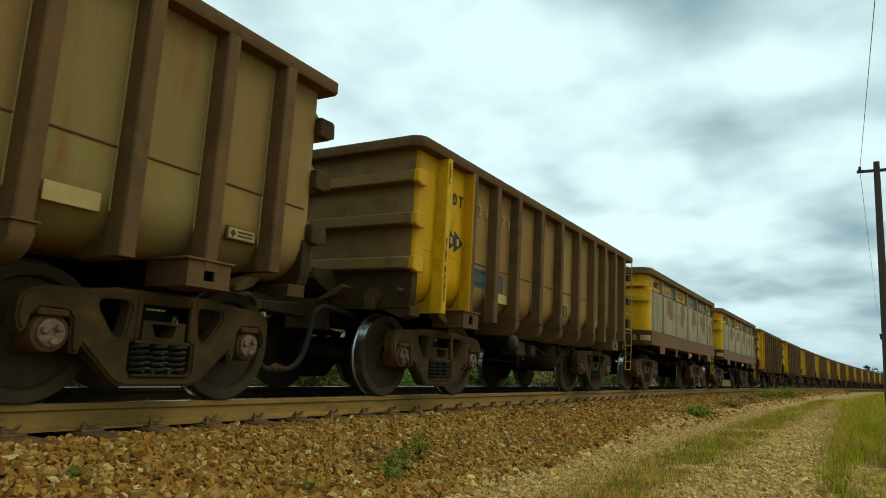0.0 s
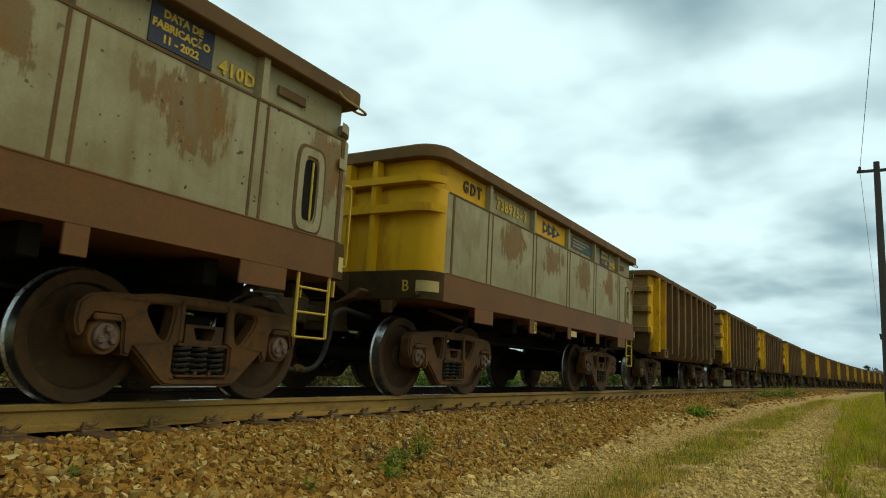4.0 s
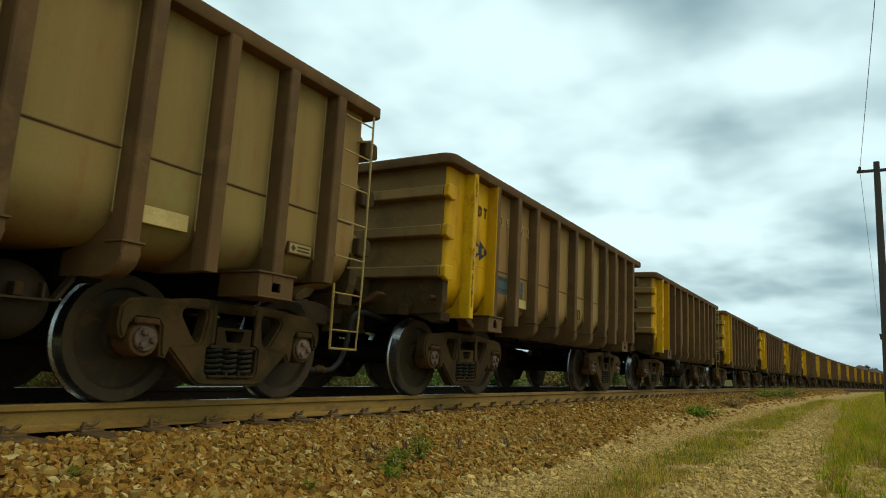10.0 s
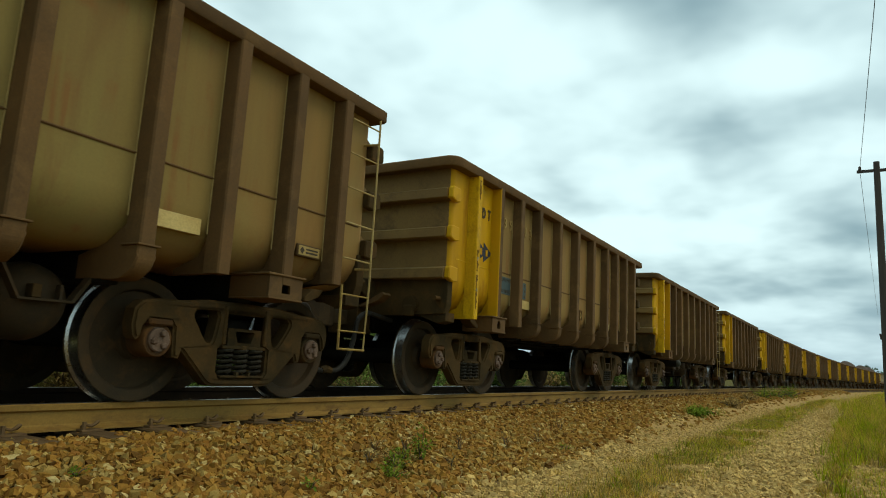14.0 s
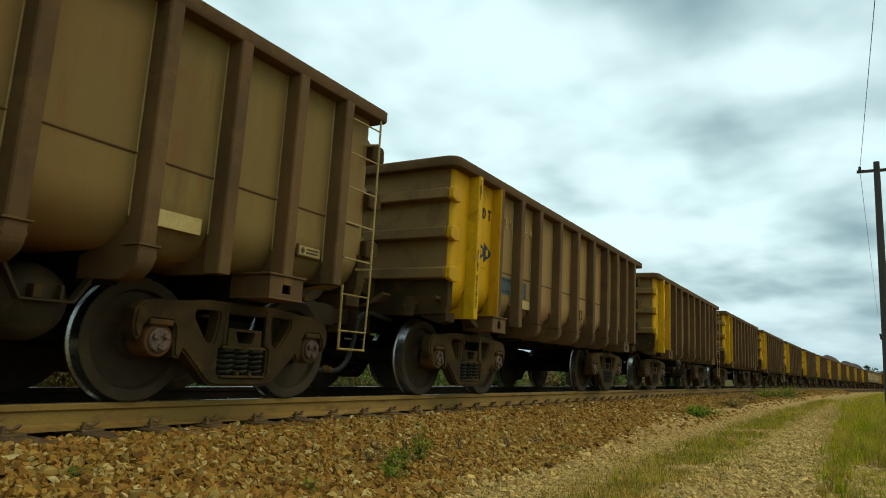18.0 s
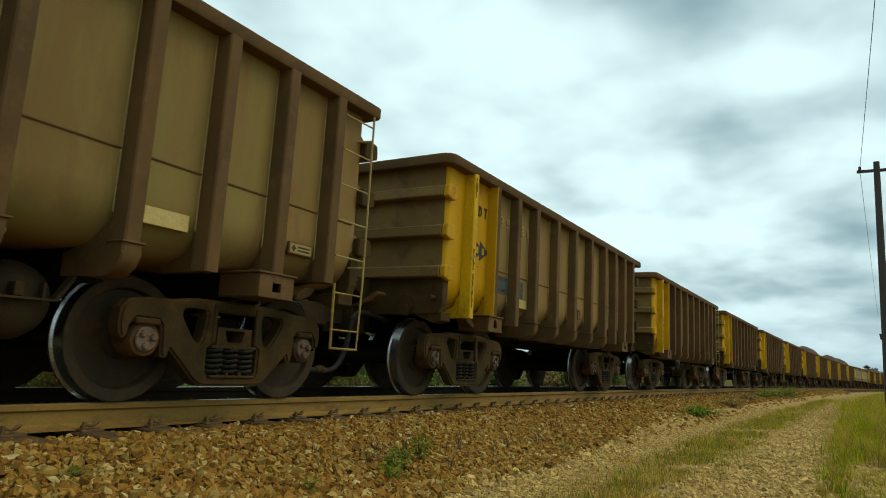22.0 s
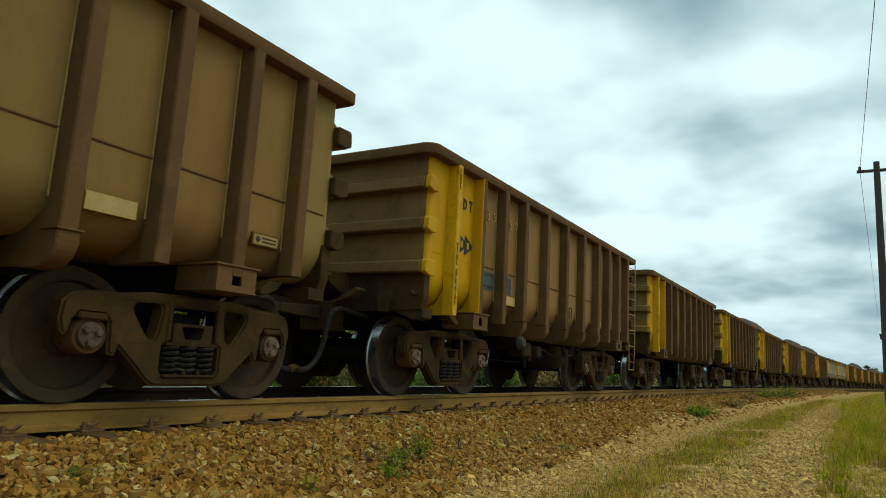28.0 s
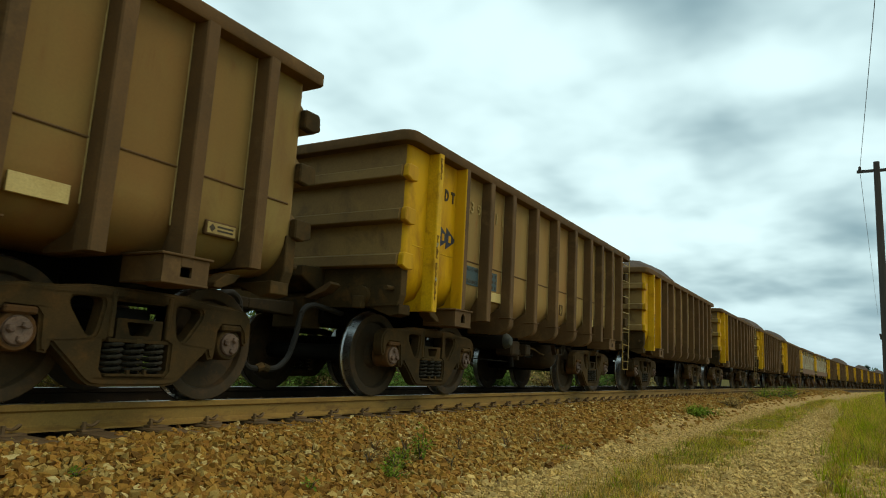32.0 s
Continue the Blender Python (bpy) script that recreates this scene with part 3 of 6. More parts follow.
def running_gear(root, rust=False):
    sets = []
    for cx in (BOGIES[0], BOGIES[1] + (0.04 if rust else 0.0)):
        for k in (-1, 1):
            sets.append(wheelset_parts(root, cx + k * BASE / 2, rust))
        for sgn in (-1, 1):
            side_frame(root, cx, sgn, rust)
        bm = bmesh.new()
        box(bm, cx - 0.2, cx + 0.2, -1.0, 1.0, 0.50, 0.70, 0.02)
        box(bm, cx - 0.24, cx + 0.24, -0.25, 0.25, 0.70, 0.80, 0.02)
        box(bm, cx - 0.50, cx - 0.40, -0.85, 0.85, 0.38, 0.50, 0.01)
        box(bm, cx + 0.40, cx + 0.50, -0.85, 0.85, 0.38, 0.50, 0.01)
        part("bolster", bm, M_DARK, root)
    return sets


def end_gear(root, rear, drawbar):
    """Striker, coupler or drawbar, hose, uncoupling lever and cock at one end."""
    f = (lambda x: LEN - x) if rear else (lambda x: x)
    sx = (lambda a, b: (min(f(a), f(b)), max(f(a), f(b))))
    bm = bmesh.new()
    prism(bm, [(f(0.16), 1.46), (f(-0.28), 1.45), (f(-0.28), 1.32), (f(0.02), 1.17), (f(0.16), 1.17)], "y", -0.33, 0.33, 0, 0.012)
    box(bm, *sx(-0.12, 0.2), -0.24, 0.24, 0.74, 1.10, 0.012)
    # darker steel here carries the dimness between two wagons in its colour
    part("striker", bm, M_FRAME, root, "dusty brown striker casting over the coupler")
    bm = bmesh.new()
    if drawbar:
        prism(bm, [(f(0.1), 0.87), (f(-GAP / 2), 0.90), (f(-GAP / 2), 1.01), (f(0.1), 1.05)], "y", -0.085, 0.085, 0, 0.012)
        part("drawbar", bm, M_WHEEL, root)
    else:
        box(bm, *sx(-0.45, 0.1), -0.075, 0.075, 0.84, 1.03, 0.012)
        prism(bm, [(f(-0.42), -0.10), (f(-0.42), 0.14), (f(-0.62), 0.20), (f(-0.78), 0.17), (f(-0.76), 0.06), (f(-0.66), 0.02), (f(-0.70), -0.08), (f(-0.86), -0.12), (f(-0.84), -0.20), (f(-0.62), -0.20)],
              "z", 0.80, 1.10, 0, 0.015)
        part("coupler", bm, M_WHEEL, root, "cast steel knuckle coupler")
    y = -0.42
    pts = curve_pts([(f(0.22), y - 0.12, 0.93), (f(-0.05), y - 0.09, 0.97), (f(-0.22), y - 0.05, 0.99), (f(-0.35), y - 0.02, 0.90), (f(-0.40), y, 0.62), (f(-0.47), y + 0.02, 0.40), (f(-0.60), y + 0.04, 0.28), (f(-0.75), y + 0.05, 0.26)], 6)
    part("brake_hose", tube(bmesh.new(), pts, 0.032, 9), M_HOSE, root, "grey rubber brake hose hanging in a loop", True)
    bm = tube(bmesh.new(), [(f(-0.73), y + 0.05, 0.26), (f(-GAP / 2), y + 0.05, 0.285)], 0.045, 8)
    part("hose_coupling", bm, M_FRAME, root)
    bm = bmesh.new()
    prism(bm, [(-0.26, 1.095), (-0.30, 1.075), (-0.55, 1.15), (-0.66, 1.235), (-0.62, 1.27), (-0.50, 1.21)], "x", *sx(-0.14, 0.02), 0, 0.006)
    part("release_lever", bm, M_POST, root, "dusty bent steel release lever")
    bm = lathe(bmesh.new(), [(-0.06, 0.0), (-0.06, 0.11), (0.0, 0.11), (0.0, 0.0)], (0, 0, 0), 18)
    bm.transform(Matrix.Translation((f(0.03), -0.93, 1.13)) @ Matrix.Rotation(math.pi / 2, 4, "Z"))
    box(bm, *sx(-0.02, 0.06), -1.0, -0.87, 0.98, 1.12, 0.01)
    part("bracket_disc", bm, M_FRAME, root)
    bm = tube(bmesh.new(), [(f(0.10), -1.33, 1.21), (f(-0.09), -1.37, 1.20)], 0.028, 10)
    part("drain_pipe", bm, M_FRAME, root)


def post_mesh(bm, x, z0, z1, sgn, w=0.062, d=0.15, mi=0):
    """A pressed hat-section side post standing on the side sheet."""
    y0, y1 = -1.415, -1.415 - d
    poly = [(x - w - 0.012, y0), (x - w, y1 + 0.012), (x - w + 0.012, y1), (x + w - 0.012, y1), (x + w, y1 + 0.012), (x + w + 0.012, y0)]
    prism(bm, [(px, py * -sgn) for px, py in poly], "z", z0, z1, mi)


def gondola_a(ladder, drawbar_front):
    """Brown ore gondola with outside posts, yellow leading end and rounded lower sides."""
    root = new("ore_wagon")
    x0, x1 = 0.135, LEN - 0.035
    # hull
    bm = bmesh.new()
    prof = [(1.02, 1.08)] + [(1.04 + 0.38 * math.sin(a), 1.46 - 0.38 * math.cos(a)) for a in (math.pi / 2 * k / 6 for k in range(7))] + [(1.42, 1.46 + 0.02), (1.42, 1.76), (1.42, 2.93)]
    prof = [(1.0, 1.08)] + prof[1:]
    ex = (1.31, 2.4, 4.4, 6.4)
    loops = [rounded_loop(x0, x1, w, 0.07, z, 4, ex) for w, z in prof]
    rings, faces = loft(bm, loops)
    inner = [rounded_loop(x0 + 0.02, x1 - 0.02, w - 0.02, 0.06, z, 4, ex) for w, z in ((1.42, 2.93), (1.42, 1.4), (1.05, 1.12))]
    ri, _ = loft(bm, inner)
    n = len(rings[0])
    for k in range(n):
        bm.faces.new((rings[-1][k], rings[-1][(k + 1) % n], ri[0][(k + 1) % n], ri[0][k]))
    bm.faces.new(rings[0])
    bm.faces.new(ri[-1])
    bmesh.ops.recalc_face_normals(bm, faces=list(bm.faces))
    for f in bm.faces:
        c, nn = f.calc_center_median(), f.normal
        f.material_index = 0
        if c.x < 1.33 and abs(c.y) > 0.98 and c.x > x0 + 0.005 and nn.y * c.y > 0:
            f.material_index = 1
        elif abs(nn.x) > 0.75:
            f.material_index = 2
    part("hull", bm, [M_SIDE, M_YELLOW, M_END], root, "olive-brown sheet steel tub with a yellow leading end", True)
    # weld seam along the sides
    for sgn in (-1, 1):
        bm = bmesh.new()
        tube(bm, [(1.31, sgn * 1.42, 1.757), (x1 - 0.1, sgn * 1.42, 1.737)], 0.011, 6)
        part("weld_seam", bm, M_POST, root)
        bm = tube(bmesh.new(), [(0.30, sgn * 1.42, 1.735), (1.29, sgn * 1.42, 1.735)], 0.006, 6)
        part("weld_seam", bm, M_YPOST, root)
    # rim
    bm = bmesh.new()
    sec = [(0.0, 2.90), (0.0, 2.995), (0.02, 3.012), (0.13, 3.012), (0.155, 2.995), (0.155, 2.885), (0.01, 2.885)]
    loops = [rounded_loop(i - 0.05, LEN + 0.07 - i, 1.565 - i, 0.17 - min(i, 0.1), z, 6, (), 0.055) for i, z in sec]
    rings, _ = loft(bm, loops + [])
    n = len(rings[0])
    for k in range(n):
        bm.faces.new((rings[-1][k], rings[-1][(k + 1) % n], rings[0][(k + 1) % n], rings[0][k]))
    bmesh.ops.recalc_face_normals(bm, faces=list(bm.faces))
    part("rim", bm, M_POST, root, "dusty rust-brown top rim", True)
    # side posts
    for sgn in (-1, 1):
        for i, x in enumerate(POSTS):
            yel = i == 0
            bm = bmesh.new()
            z0 = 1.0 if i in (0, 2, 8, 9) else 1.09
            post_mesh(bm, x, z0, 2.893, sgn, 0.055 if i in (0, 1) else 0.062)
            if i in (0, 1, 2, 8, 9, 10):
                prism(bm, [(sgn * y, z) for y, z in [(1.46, z0), (1.46, 1.46), (1.30, 1.14), (1.02, 1.04), (1.02, z0)]], "x", x - 0.035, x + 0.035)
            else:
                shoe = [(1.572, 1.10), (1.572, 1.04)] + [(1.36 + 0.208 * math.cos(a), 1.02 + 0.155 * math.sin(-a)) for a in (math.pi / 2 * k / 7 for k in range(8))] + [(0.9, 0.865), (0.9, 1.05), (1.2, 1.10), (1.40, 1.25), (1.44, 1.115)]
                prism(bm, [(sgn * y, z) for y, z in shoe], "x", x - 0.074, x + 0.074, 0, 0.012)
                box(bm, x - 0.090, x + 0.090, min(sgn * 1.40, sgn * 1.588), max(sgn * 1.40, sgn * 1.588), 1.092, 1.106, 0.003)
            if i > 1:
                tube(bm, [(x - 0.082, sgn * 1.424, 1.30), (x - 0.082, sgn * 1.424, 2.885)], 0.006, 5, 1)
            mats = [M_YPOST] if yel else [M_POST, M_DIGIT]
            if i == 1:
                for f in bm.faces:
                    if f.calc_center_median().x < x - 0.02:
                        f.material_index = 1
                mats = [M_POST, M_YELLOW]
            part("post", bm, mats, root, "chipped yellow side post" if yel else "")
    # worn striped stickers and scraped paint on the leading yellow post
    rnd = random.Random(21)
    for z0, h, mat in ((1.62, 0.28, M_SCRAPE), (1.76, 0.05, M_PALEMARK), (1.13, 0.44, M_SCRAPE), (1.36, 0.04, M_PALEMARK), (2.58, 0.26, M_SCRAPE)):
        m = max(3, int(h / 0.03))
        left = [(0.594 + rnd.uniform(0.0, 0.014), z0 + h * k / m) for k in range(m + 1)]
        right = [(0.648 - rnd.uniform(0.0, 0.032), z0 + h * k / m + rnd.uniform(-0.006, 0.006)) for k in range(m, -1, -1)]
        lift = 0.0 if mat is M_SCRAPE else 0.002
        part("sticker" if lift else "scraped_patch", prism(bmesh.new(), left + right, "y", -1.5685 - lift, -1.564), mat, root)["kind"] = "stuff"
    # ribs across the ends
    for rear in (False, True):
        f = (lambda x: LEN + 0.10 - x) if rear else (lambda x: x)
        for zb in (2.485, 1.98, 1.465):
            bm = bmesh.new()
            hw = 1.475
            g = (lambda x: f(x) + 0.06) if rear else f
            sect = [(g(0.24), zb + 0.20), (g(0.19), zb + 0.165), (g(0.05), zb + 0.135), (g(0.012), zb + 0.122), (g(0.0), zb + 0.112), (g(0.0), zb + 0.005), (g(0.012), zb - 0.008), (g(0.24), zb - 0.03)]
            prism(bm, sect, "y", -hw + 0.06, hw - 0.06)
            for s in (-1, 1):
                capo = [(g(0.025), zb - 0.008), (g(0.035), zb + 0.12), (g(0.06), zb + 0.15), (g(0.24), zb + 0.145), (g(0.24), zb - 0.03), (g(0.13), zb - 0.045)]
                prism(bm, capo, "y", s * (hw - 0.06), s * (hw + 0.02), 1, 0.012)
            part("end_rib", bm, [M_END, M_FRAME if rear else M_YELLOW], root)
        bm = bmesh.new()
        prism(bm, [(-1.44, 1.14), (-1.40, 1.02), (-0.75, 1.0), (-0.45, 1.0), (0.45, 1.0), (0.75, 1.0), (1.40, 1.02), (1.44, 1.14), (1.44, 1.455), (-1.44, 1.455)],
              "x", f(0.10), f(0.22), 0, 0.008)
        # darker than the end sheet: less light between wagons, put into colour
        part("end_sill", bm, M_FRAME, root)
        for s in (-1, 1):
            bm = bmesh.new()
            prism(bm, [(s * y, z) for y, z in [(1.42, 1.04), (1.42, 0.93), (1.30, 0.90), (0.95, 1.02)]], "x", f(0.12), f(0.34), 0, 0.006)
            part("foot_gusset", bm, M_FRAME, root)
            bm = bmesh.new()
            prism(bm, [(f(0.70), 1.03), (f(0.76), 0.96), (f(0.90), 0.90), (f(0.96), 0.905), (f(0.95), 0.945), (f(0.84), 1.03)], "y", s * 1.28, s * 1.44, 0, 0.008)
            part("pull_hook", bm, M_FRAME, root)
            # jacking bracket with an arched hole
            a, b = sorted((f(1.13), f(1.53)))
            bm = bmesh.new()
            mid = (a + b) / 2
            arch = [(mid - 0.05, 0.925)] + [(mid + 0.05 * math.cos(t), 0.978 + 0.06 * math.sin(t)) for t in (math.pi - math.pi * k / 8 for k in range(9))] + [(mid + 0.05, 0.925)]
            y0, y1 = sorted((s * 1.535, s * 1.56))
            plate_with_holes(bm, [(a, 0.885), (b, 0.885), (b, 1.065), (a, 1.065)], [arch], y0, y1)
            jack = part("jacking_bracket", bm, M_POST, root)
            y0, y1 = sorted((s * 1.1, s * 1.578))
            part("top_plate", box(bmesh.new(), a - 0.025, b + 0.025, y0, y1, 1.067, 1.086, 0.005), M_POST, jack)
            y0, y1 = sorted((s * 1.1, s * 1.533))
            if s > 0:
                continue
            part("web", box(bmesh.new(), a, a + 0.018, y0, y1, 0.886, 1.065), M_POST, jack)
            part("web", box(bmesh.new(), b - 0.018, b, y0, y1, 0.886, 1.065), M_POST, jack)
            y0, y1 = sorted((s * 1.1, s * 1.57))
            part("foot_plate", box(bmesh.new(), a - 0.004, b + 0.004, y0, y1, 0.87, 0.884, 0.003), M_POST, jack)
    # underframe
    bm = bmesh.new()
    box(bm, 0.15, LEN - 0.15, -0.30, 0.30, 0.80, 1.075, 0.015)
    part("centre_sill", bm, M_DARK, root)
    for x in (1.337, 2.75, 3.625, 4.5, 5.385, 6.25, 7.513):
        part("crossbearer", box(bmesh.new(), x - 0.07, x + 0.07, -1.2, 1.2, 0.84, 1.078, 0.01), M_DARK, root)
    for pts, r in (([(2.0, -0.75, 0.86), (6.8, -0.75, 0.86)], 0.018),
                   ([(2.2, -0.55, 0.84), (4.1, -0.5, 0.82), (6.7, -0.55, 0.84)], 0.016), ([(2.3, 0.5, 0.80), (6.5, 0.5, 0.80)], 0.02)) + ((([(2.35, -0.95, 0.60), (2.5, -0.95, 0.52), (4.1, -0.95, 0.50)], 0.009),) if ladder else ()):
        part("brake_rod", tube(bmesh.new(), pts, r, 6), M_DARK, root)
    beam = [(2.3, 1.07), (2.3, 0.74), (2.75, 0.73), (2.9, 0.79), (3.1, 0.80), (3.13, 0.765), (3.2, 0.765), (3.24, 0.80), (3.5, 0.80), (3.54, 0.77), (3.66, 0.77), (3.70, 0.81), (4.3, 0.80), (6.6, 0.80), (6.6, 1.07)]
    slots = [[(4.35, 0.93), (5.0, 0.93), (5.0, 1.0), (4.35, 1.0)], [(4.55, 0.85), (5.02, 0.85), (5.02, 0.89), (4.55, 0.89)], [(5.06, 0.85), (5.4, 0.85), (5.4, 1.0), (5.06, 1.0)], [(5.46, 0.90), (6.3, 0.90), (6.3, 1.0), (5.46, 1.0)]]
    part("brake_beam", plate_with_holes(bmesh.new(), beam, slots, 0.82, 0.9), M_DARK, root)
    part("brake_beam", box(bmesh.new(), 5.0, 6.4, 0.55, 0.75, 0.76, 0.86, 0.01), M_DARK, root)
    if ladder:
        # barrel coloured near-black for the shade behind the grey dome
        bm = lathe(bmesh.new(), [(-0.55, 0.0), (-0.54, 0.06), (-0.50, 0.10), (-0.45, 0.115), (0.45, 0.115), (0.5, 0.0)], (3.02, -0.9, 0.79), 20, [1, 1, 1, 0, 0])
        part("air_reservoir", bm, [M_DARK, M_DOME], root, "grey domed air reservoir", True)
        # cross-laid air tank with a domed end, held by a bent strap
        dome = [(-1.02, 0.0), (-1.01, 0.07), (-0.985, 0.14), (-0.94, 0.20), (-0.88, 0.245), (-0.80, 0.267), (-0.78, 0.27), (-0.25, 0.27), (-0.12, 0.20), (-0.08, 0.0)]
        bm = lathe(bmesh.new(), dome, (5.91, 0, 0.685), 28)
        bmesh.ops.recalc_face_normals(bm, faces=list(bm.faces))
        part("air_tank", bm, M_WHEEL, root, "grey-green air tank with a domed end", True)
        strap = [(5.56, 0.93), (5.585, 0.93), (5.72, 0.695), (6.06, 0.70), (6.25, 0.99), (6.275, 0.985), (6.08, 0.684), (5.71, 0.68)]
        bm = prism(bmesh.new(), strap, "y", -1.10, -1.02)
        part("tank_strap", bm, M_WHEEL, root)
        bm = box(bmesh.new(), 5.98, 6.00, -1.09, -1.03, 0.70, 0.80)
        part("strap_lug", bm, M_WHEEL, root)
        part("drain_cock", box(bmesh.new(), 5.80, 5.86, -1.09, -1.0, 0.70, 0.79, 0.004), M_FRAME, root)
        bm = bmesh.new()
        box(bm, 3.9, 4.22, -1.05, -0.75, 0.60, 0.84, 0.03)
        part("brake_valve", bm, M_WHEEL, root)
        part("valve_filter", tube(bmesh.new(), [(3.98, -1.0, 0.57), (3.98, -1.02, 0.42)], 0.04, 8), M_DARK, root)
        part("pipe_bracket", box(bmesh.new(), 4.35, 4.55, -1.1, -0.9, 0.62, 0.80, 0.02), M_WHEEL, root)
        bm = box(bmesh.new(), 4.33, 4.48, -1.0, -0.85, 0.60, 0.705, 0.012)
        box(bm, 4.36, 4.46, -1.03, -0.99, 0.62, 0.69, 0.008)
        box(bm, 4.28, 4.36, -0.98, -0.86, 0.54, 0.60, 0.01)
        part("relay_valve", bm, M_WHEEL, root)
        bm = box(bmesh.new(), 4.54, 4.97, -0.96, -0.93, 0.625, 0.645)
        for x in (4.58, 4.70, 4.84, 4.93):
            tube(bm, [(x, -0.945, 0.59), (x, -0.945, 0.68)], 0.014, 6)
        tube(bm, [(4.60, -0.94, 0.61), (4.95, -0.94, 0.60)], 0.012, 6)
        part("pipe_rack", bm, M_DARK, root)
        part("handbrake_pipe", tube(bmesh.new(), curve_pts([(4.5, -0.95, 0.745), (4.85, -0.95, 0.755), (5.06, -0.95, 0.74), (5.25, -0.95, 0.69), (5.44, -0.95, 0.67), (5.6, -0.9, 0.67)], 4), 0.015, 6), M_FRAME, root)
        bm = tube(bmesh.new(), [(8.76, -1.58, 2.86), (8.76, -1.58, 1.10), (8.76, -1.56, 0.50)], [0.011, 0.011, 0.0085], 6)
        lad = part("ladder", bm, M_DIGIT, root, "dusty steel side ladder with dirty yellow lower rungs")
        part("stile", tube(bmesh.new(), [(8.36, -1.56, 1.10), (8.37, -1.56, 0.50)], 0.013, 6), M_OLDYEL, lad)
        for k in range(7):
            z = 2.74 - 0.345 * k
            part("rung", tube(bmesh.new(), [(8.34, -1.565, z), (8.76, -1.575, z)], 0.0085, 6), M_OLDYEL if z < 1.2 else M_DIGIT, lad)
        part("rung", tube(bmesh.new(), [(8.36, -1.56, 0.50), (8.77, -1.56, 0.50)], 0.012, 6), M_OLDYEL, lad)
        for z in (2.6, 1.3):
            part("stay", tube(bmesh.new(), [(8.76, -1.58, z), (8.72, -1.42, z)], 0.012, 6), M_DIGIT, lad)
    sets = running_gear(root)
    end_gear(root, False, drawbar_front)
    end_gear(root, True, not drawbar_front)
    # markings
    y = -1.4225
    for k, d in enumerate("GDT"):
        side_text("letter", d, 0.795 + 0.163 * k, 2.42, 0.195, M_INK, root, y, 1.0, 0.006, 0.008, "", 0.66)
    arrow_logo(root, 0.735, 1.948, 0.545, 0.27, y, M_NAVY, M_YELLOW)
    for xa, xb in ((1.385, 1.945), (2.10, 2.50)):
        part("data_plate", box(bmesh.new(), xa, xb, y - 0.004, y, 1.45, 1.70, 0.002), M_BLUE, root, "faded blue data panel with dark writing")
    for k, wds in enumerate(("PESO BRUTO MAX", "PARA", "LOTAÇÃO LIMITE")):
        side_text("plate_writing", wds, 1.40, 1.635 - 0.08 * k, 0.066, M_INK, root, y - 0.005, 1.0, 0.0015)["kind"] = "stuff"
    bm = bmesh.new()
    for k in range(3):
        for j in range(7):
            w = 0.026 + 0.008 * ((3 * j + 5 * k) % 3)
            if j != 5:
                box(bm, 2.17 + 0.044 * j, 2.17 + 0.044 * j + w, y - 0.0065, y - 0.004, 1.632 - 0.08 * k, 1.672 - 0.08 * k)
    part("plate_writing", bm, M_INK, root)["kind"] = "stuff"
    part("reflector", box(bmesh.new(), 2.23, 2.64, y - 0.006, y + 0.02, 1.30, 1.43, 0.002), M_CREAM, root, "cream reflective panel")
    part("reflector", box(bmesh.new(), 6.40, 6.78, y - 0.006, y + 0.02, 1.275, 1.40, 0.002), M_CREAM, root, "cream reflective panel")
    bm = plate_with_holes(bmesh.new(), [(4.96, 1.34), (5.09, 1.34), (5.09, 1.52), (4.96, 1.52)], [[(4.975, 1.355), (5.075, 1.355), (5.075, 1.505), (4.975, 1.505)]], y - 0.012, y)
    part("letter_frame", bm, M_POST, root)
    side_text("end_letter", "D", 4.985, 1.38, 0.13, M_DIGIT, root, y)
    part("maker_plate", box(bmesh.new(), 7.85, 8.16, y - 0.012, y + 0.03, 1.30, 1.415, 0.008), M_POST, root, "small framed maker's plate")
    part("plate_face", box(bmesh.new(), 7.865, 8.145, y - 0.016, y - 0.01, 1.315, 1.40, 0.002), M_DIGIT, root)
    bm = bmesh.new()
    prism(bm, [(7.91, 1.325), (7.94, 1.358), (7.91, 1.39), (7.88, 1.358)], "y", y - 0.018, y - 0.014)
    for k in range(2):
        box(bm, 7.96, 8.12, y - 0.018, y - 0.014, 1.335 + 0.03 * k, 1.35 + 0.03 * k)
    part("plate_mark", bm, M_INK, root)["kind"] = "stuff"
    return root, sets


def arrow_logo(root, x, z, w, h, y, dark, light, tilt=0.0):
    """Three dark arrowheads in a row, with a light bar on each."""
    bm = bmesh.new()
    for k in range(3):
        a = x + w * 0.28 * k
        prism(bm, [(a, z + h / 2), (a, z - h / 2), (a + w * 0.44, z)], "y", y - 0.003 - 0.001 * k, y)
    part("arrow_mark", bm, dark, root, "three navy arrowheads with light bars")
    for k in range(3):
        a = x + w * 0.30 * k
        part("arrow_bar", box(bmesh.new(), a + w * 0.06, a + w * 0.165, y - 0.0085, y - 0.004, z - h * 0.16, z + h * 0.16), light, root)


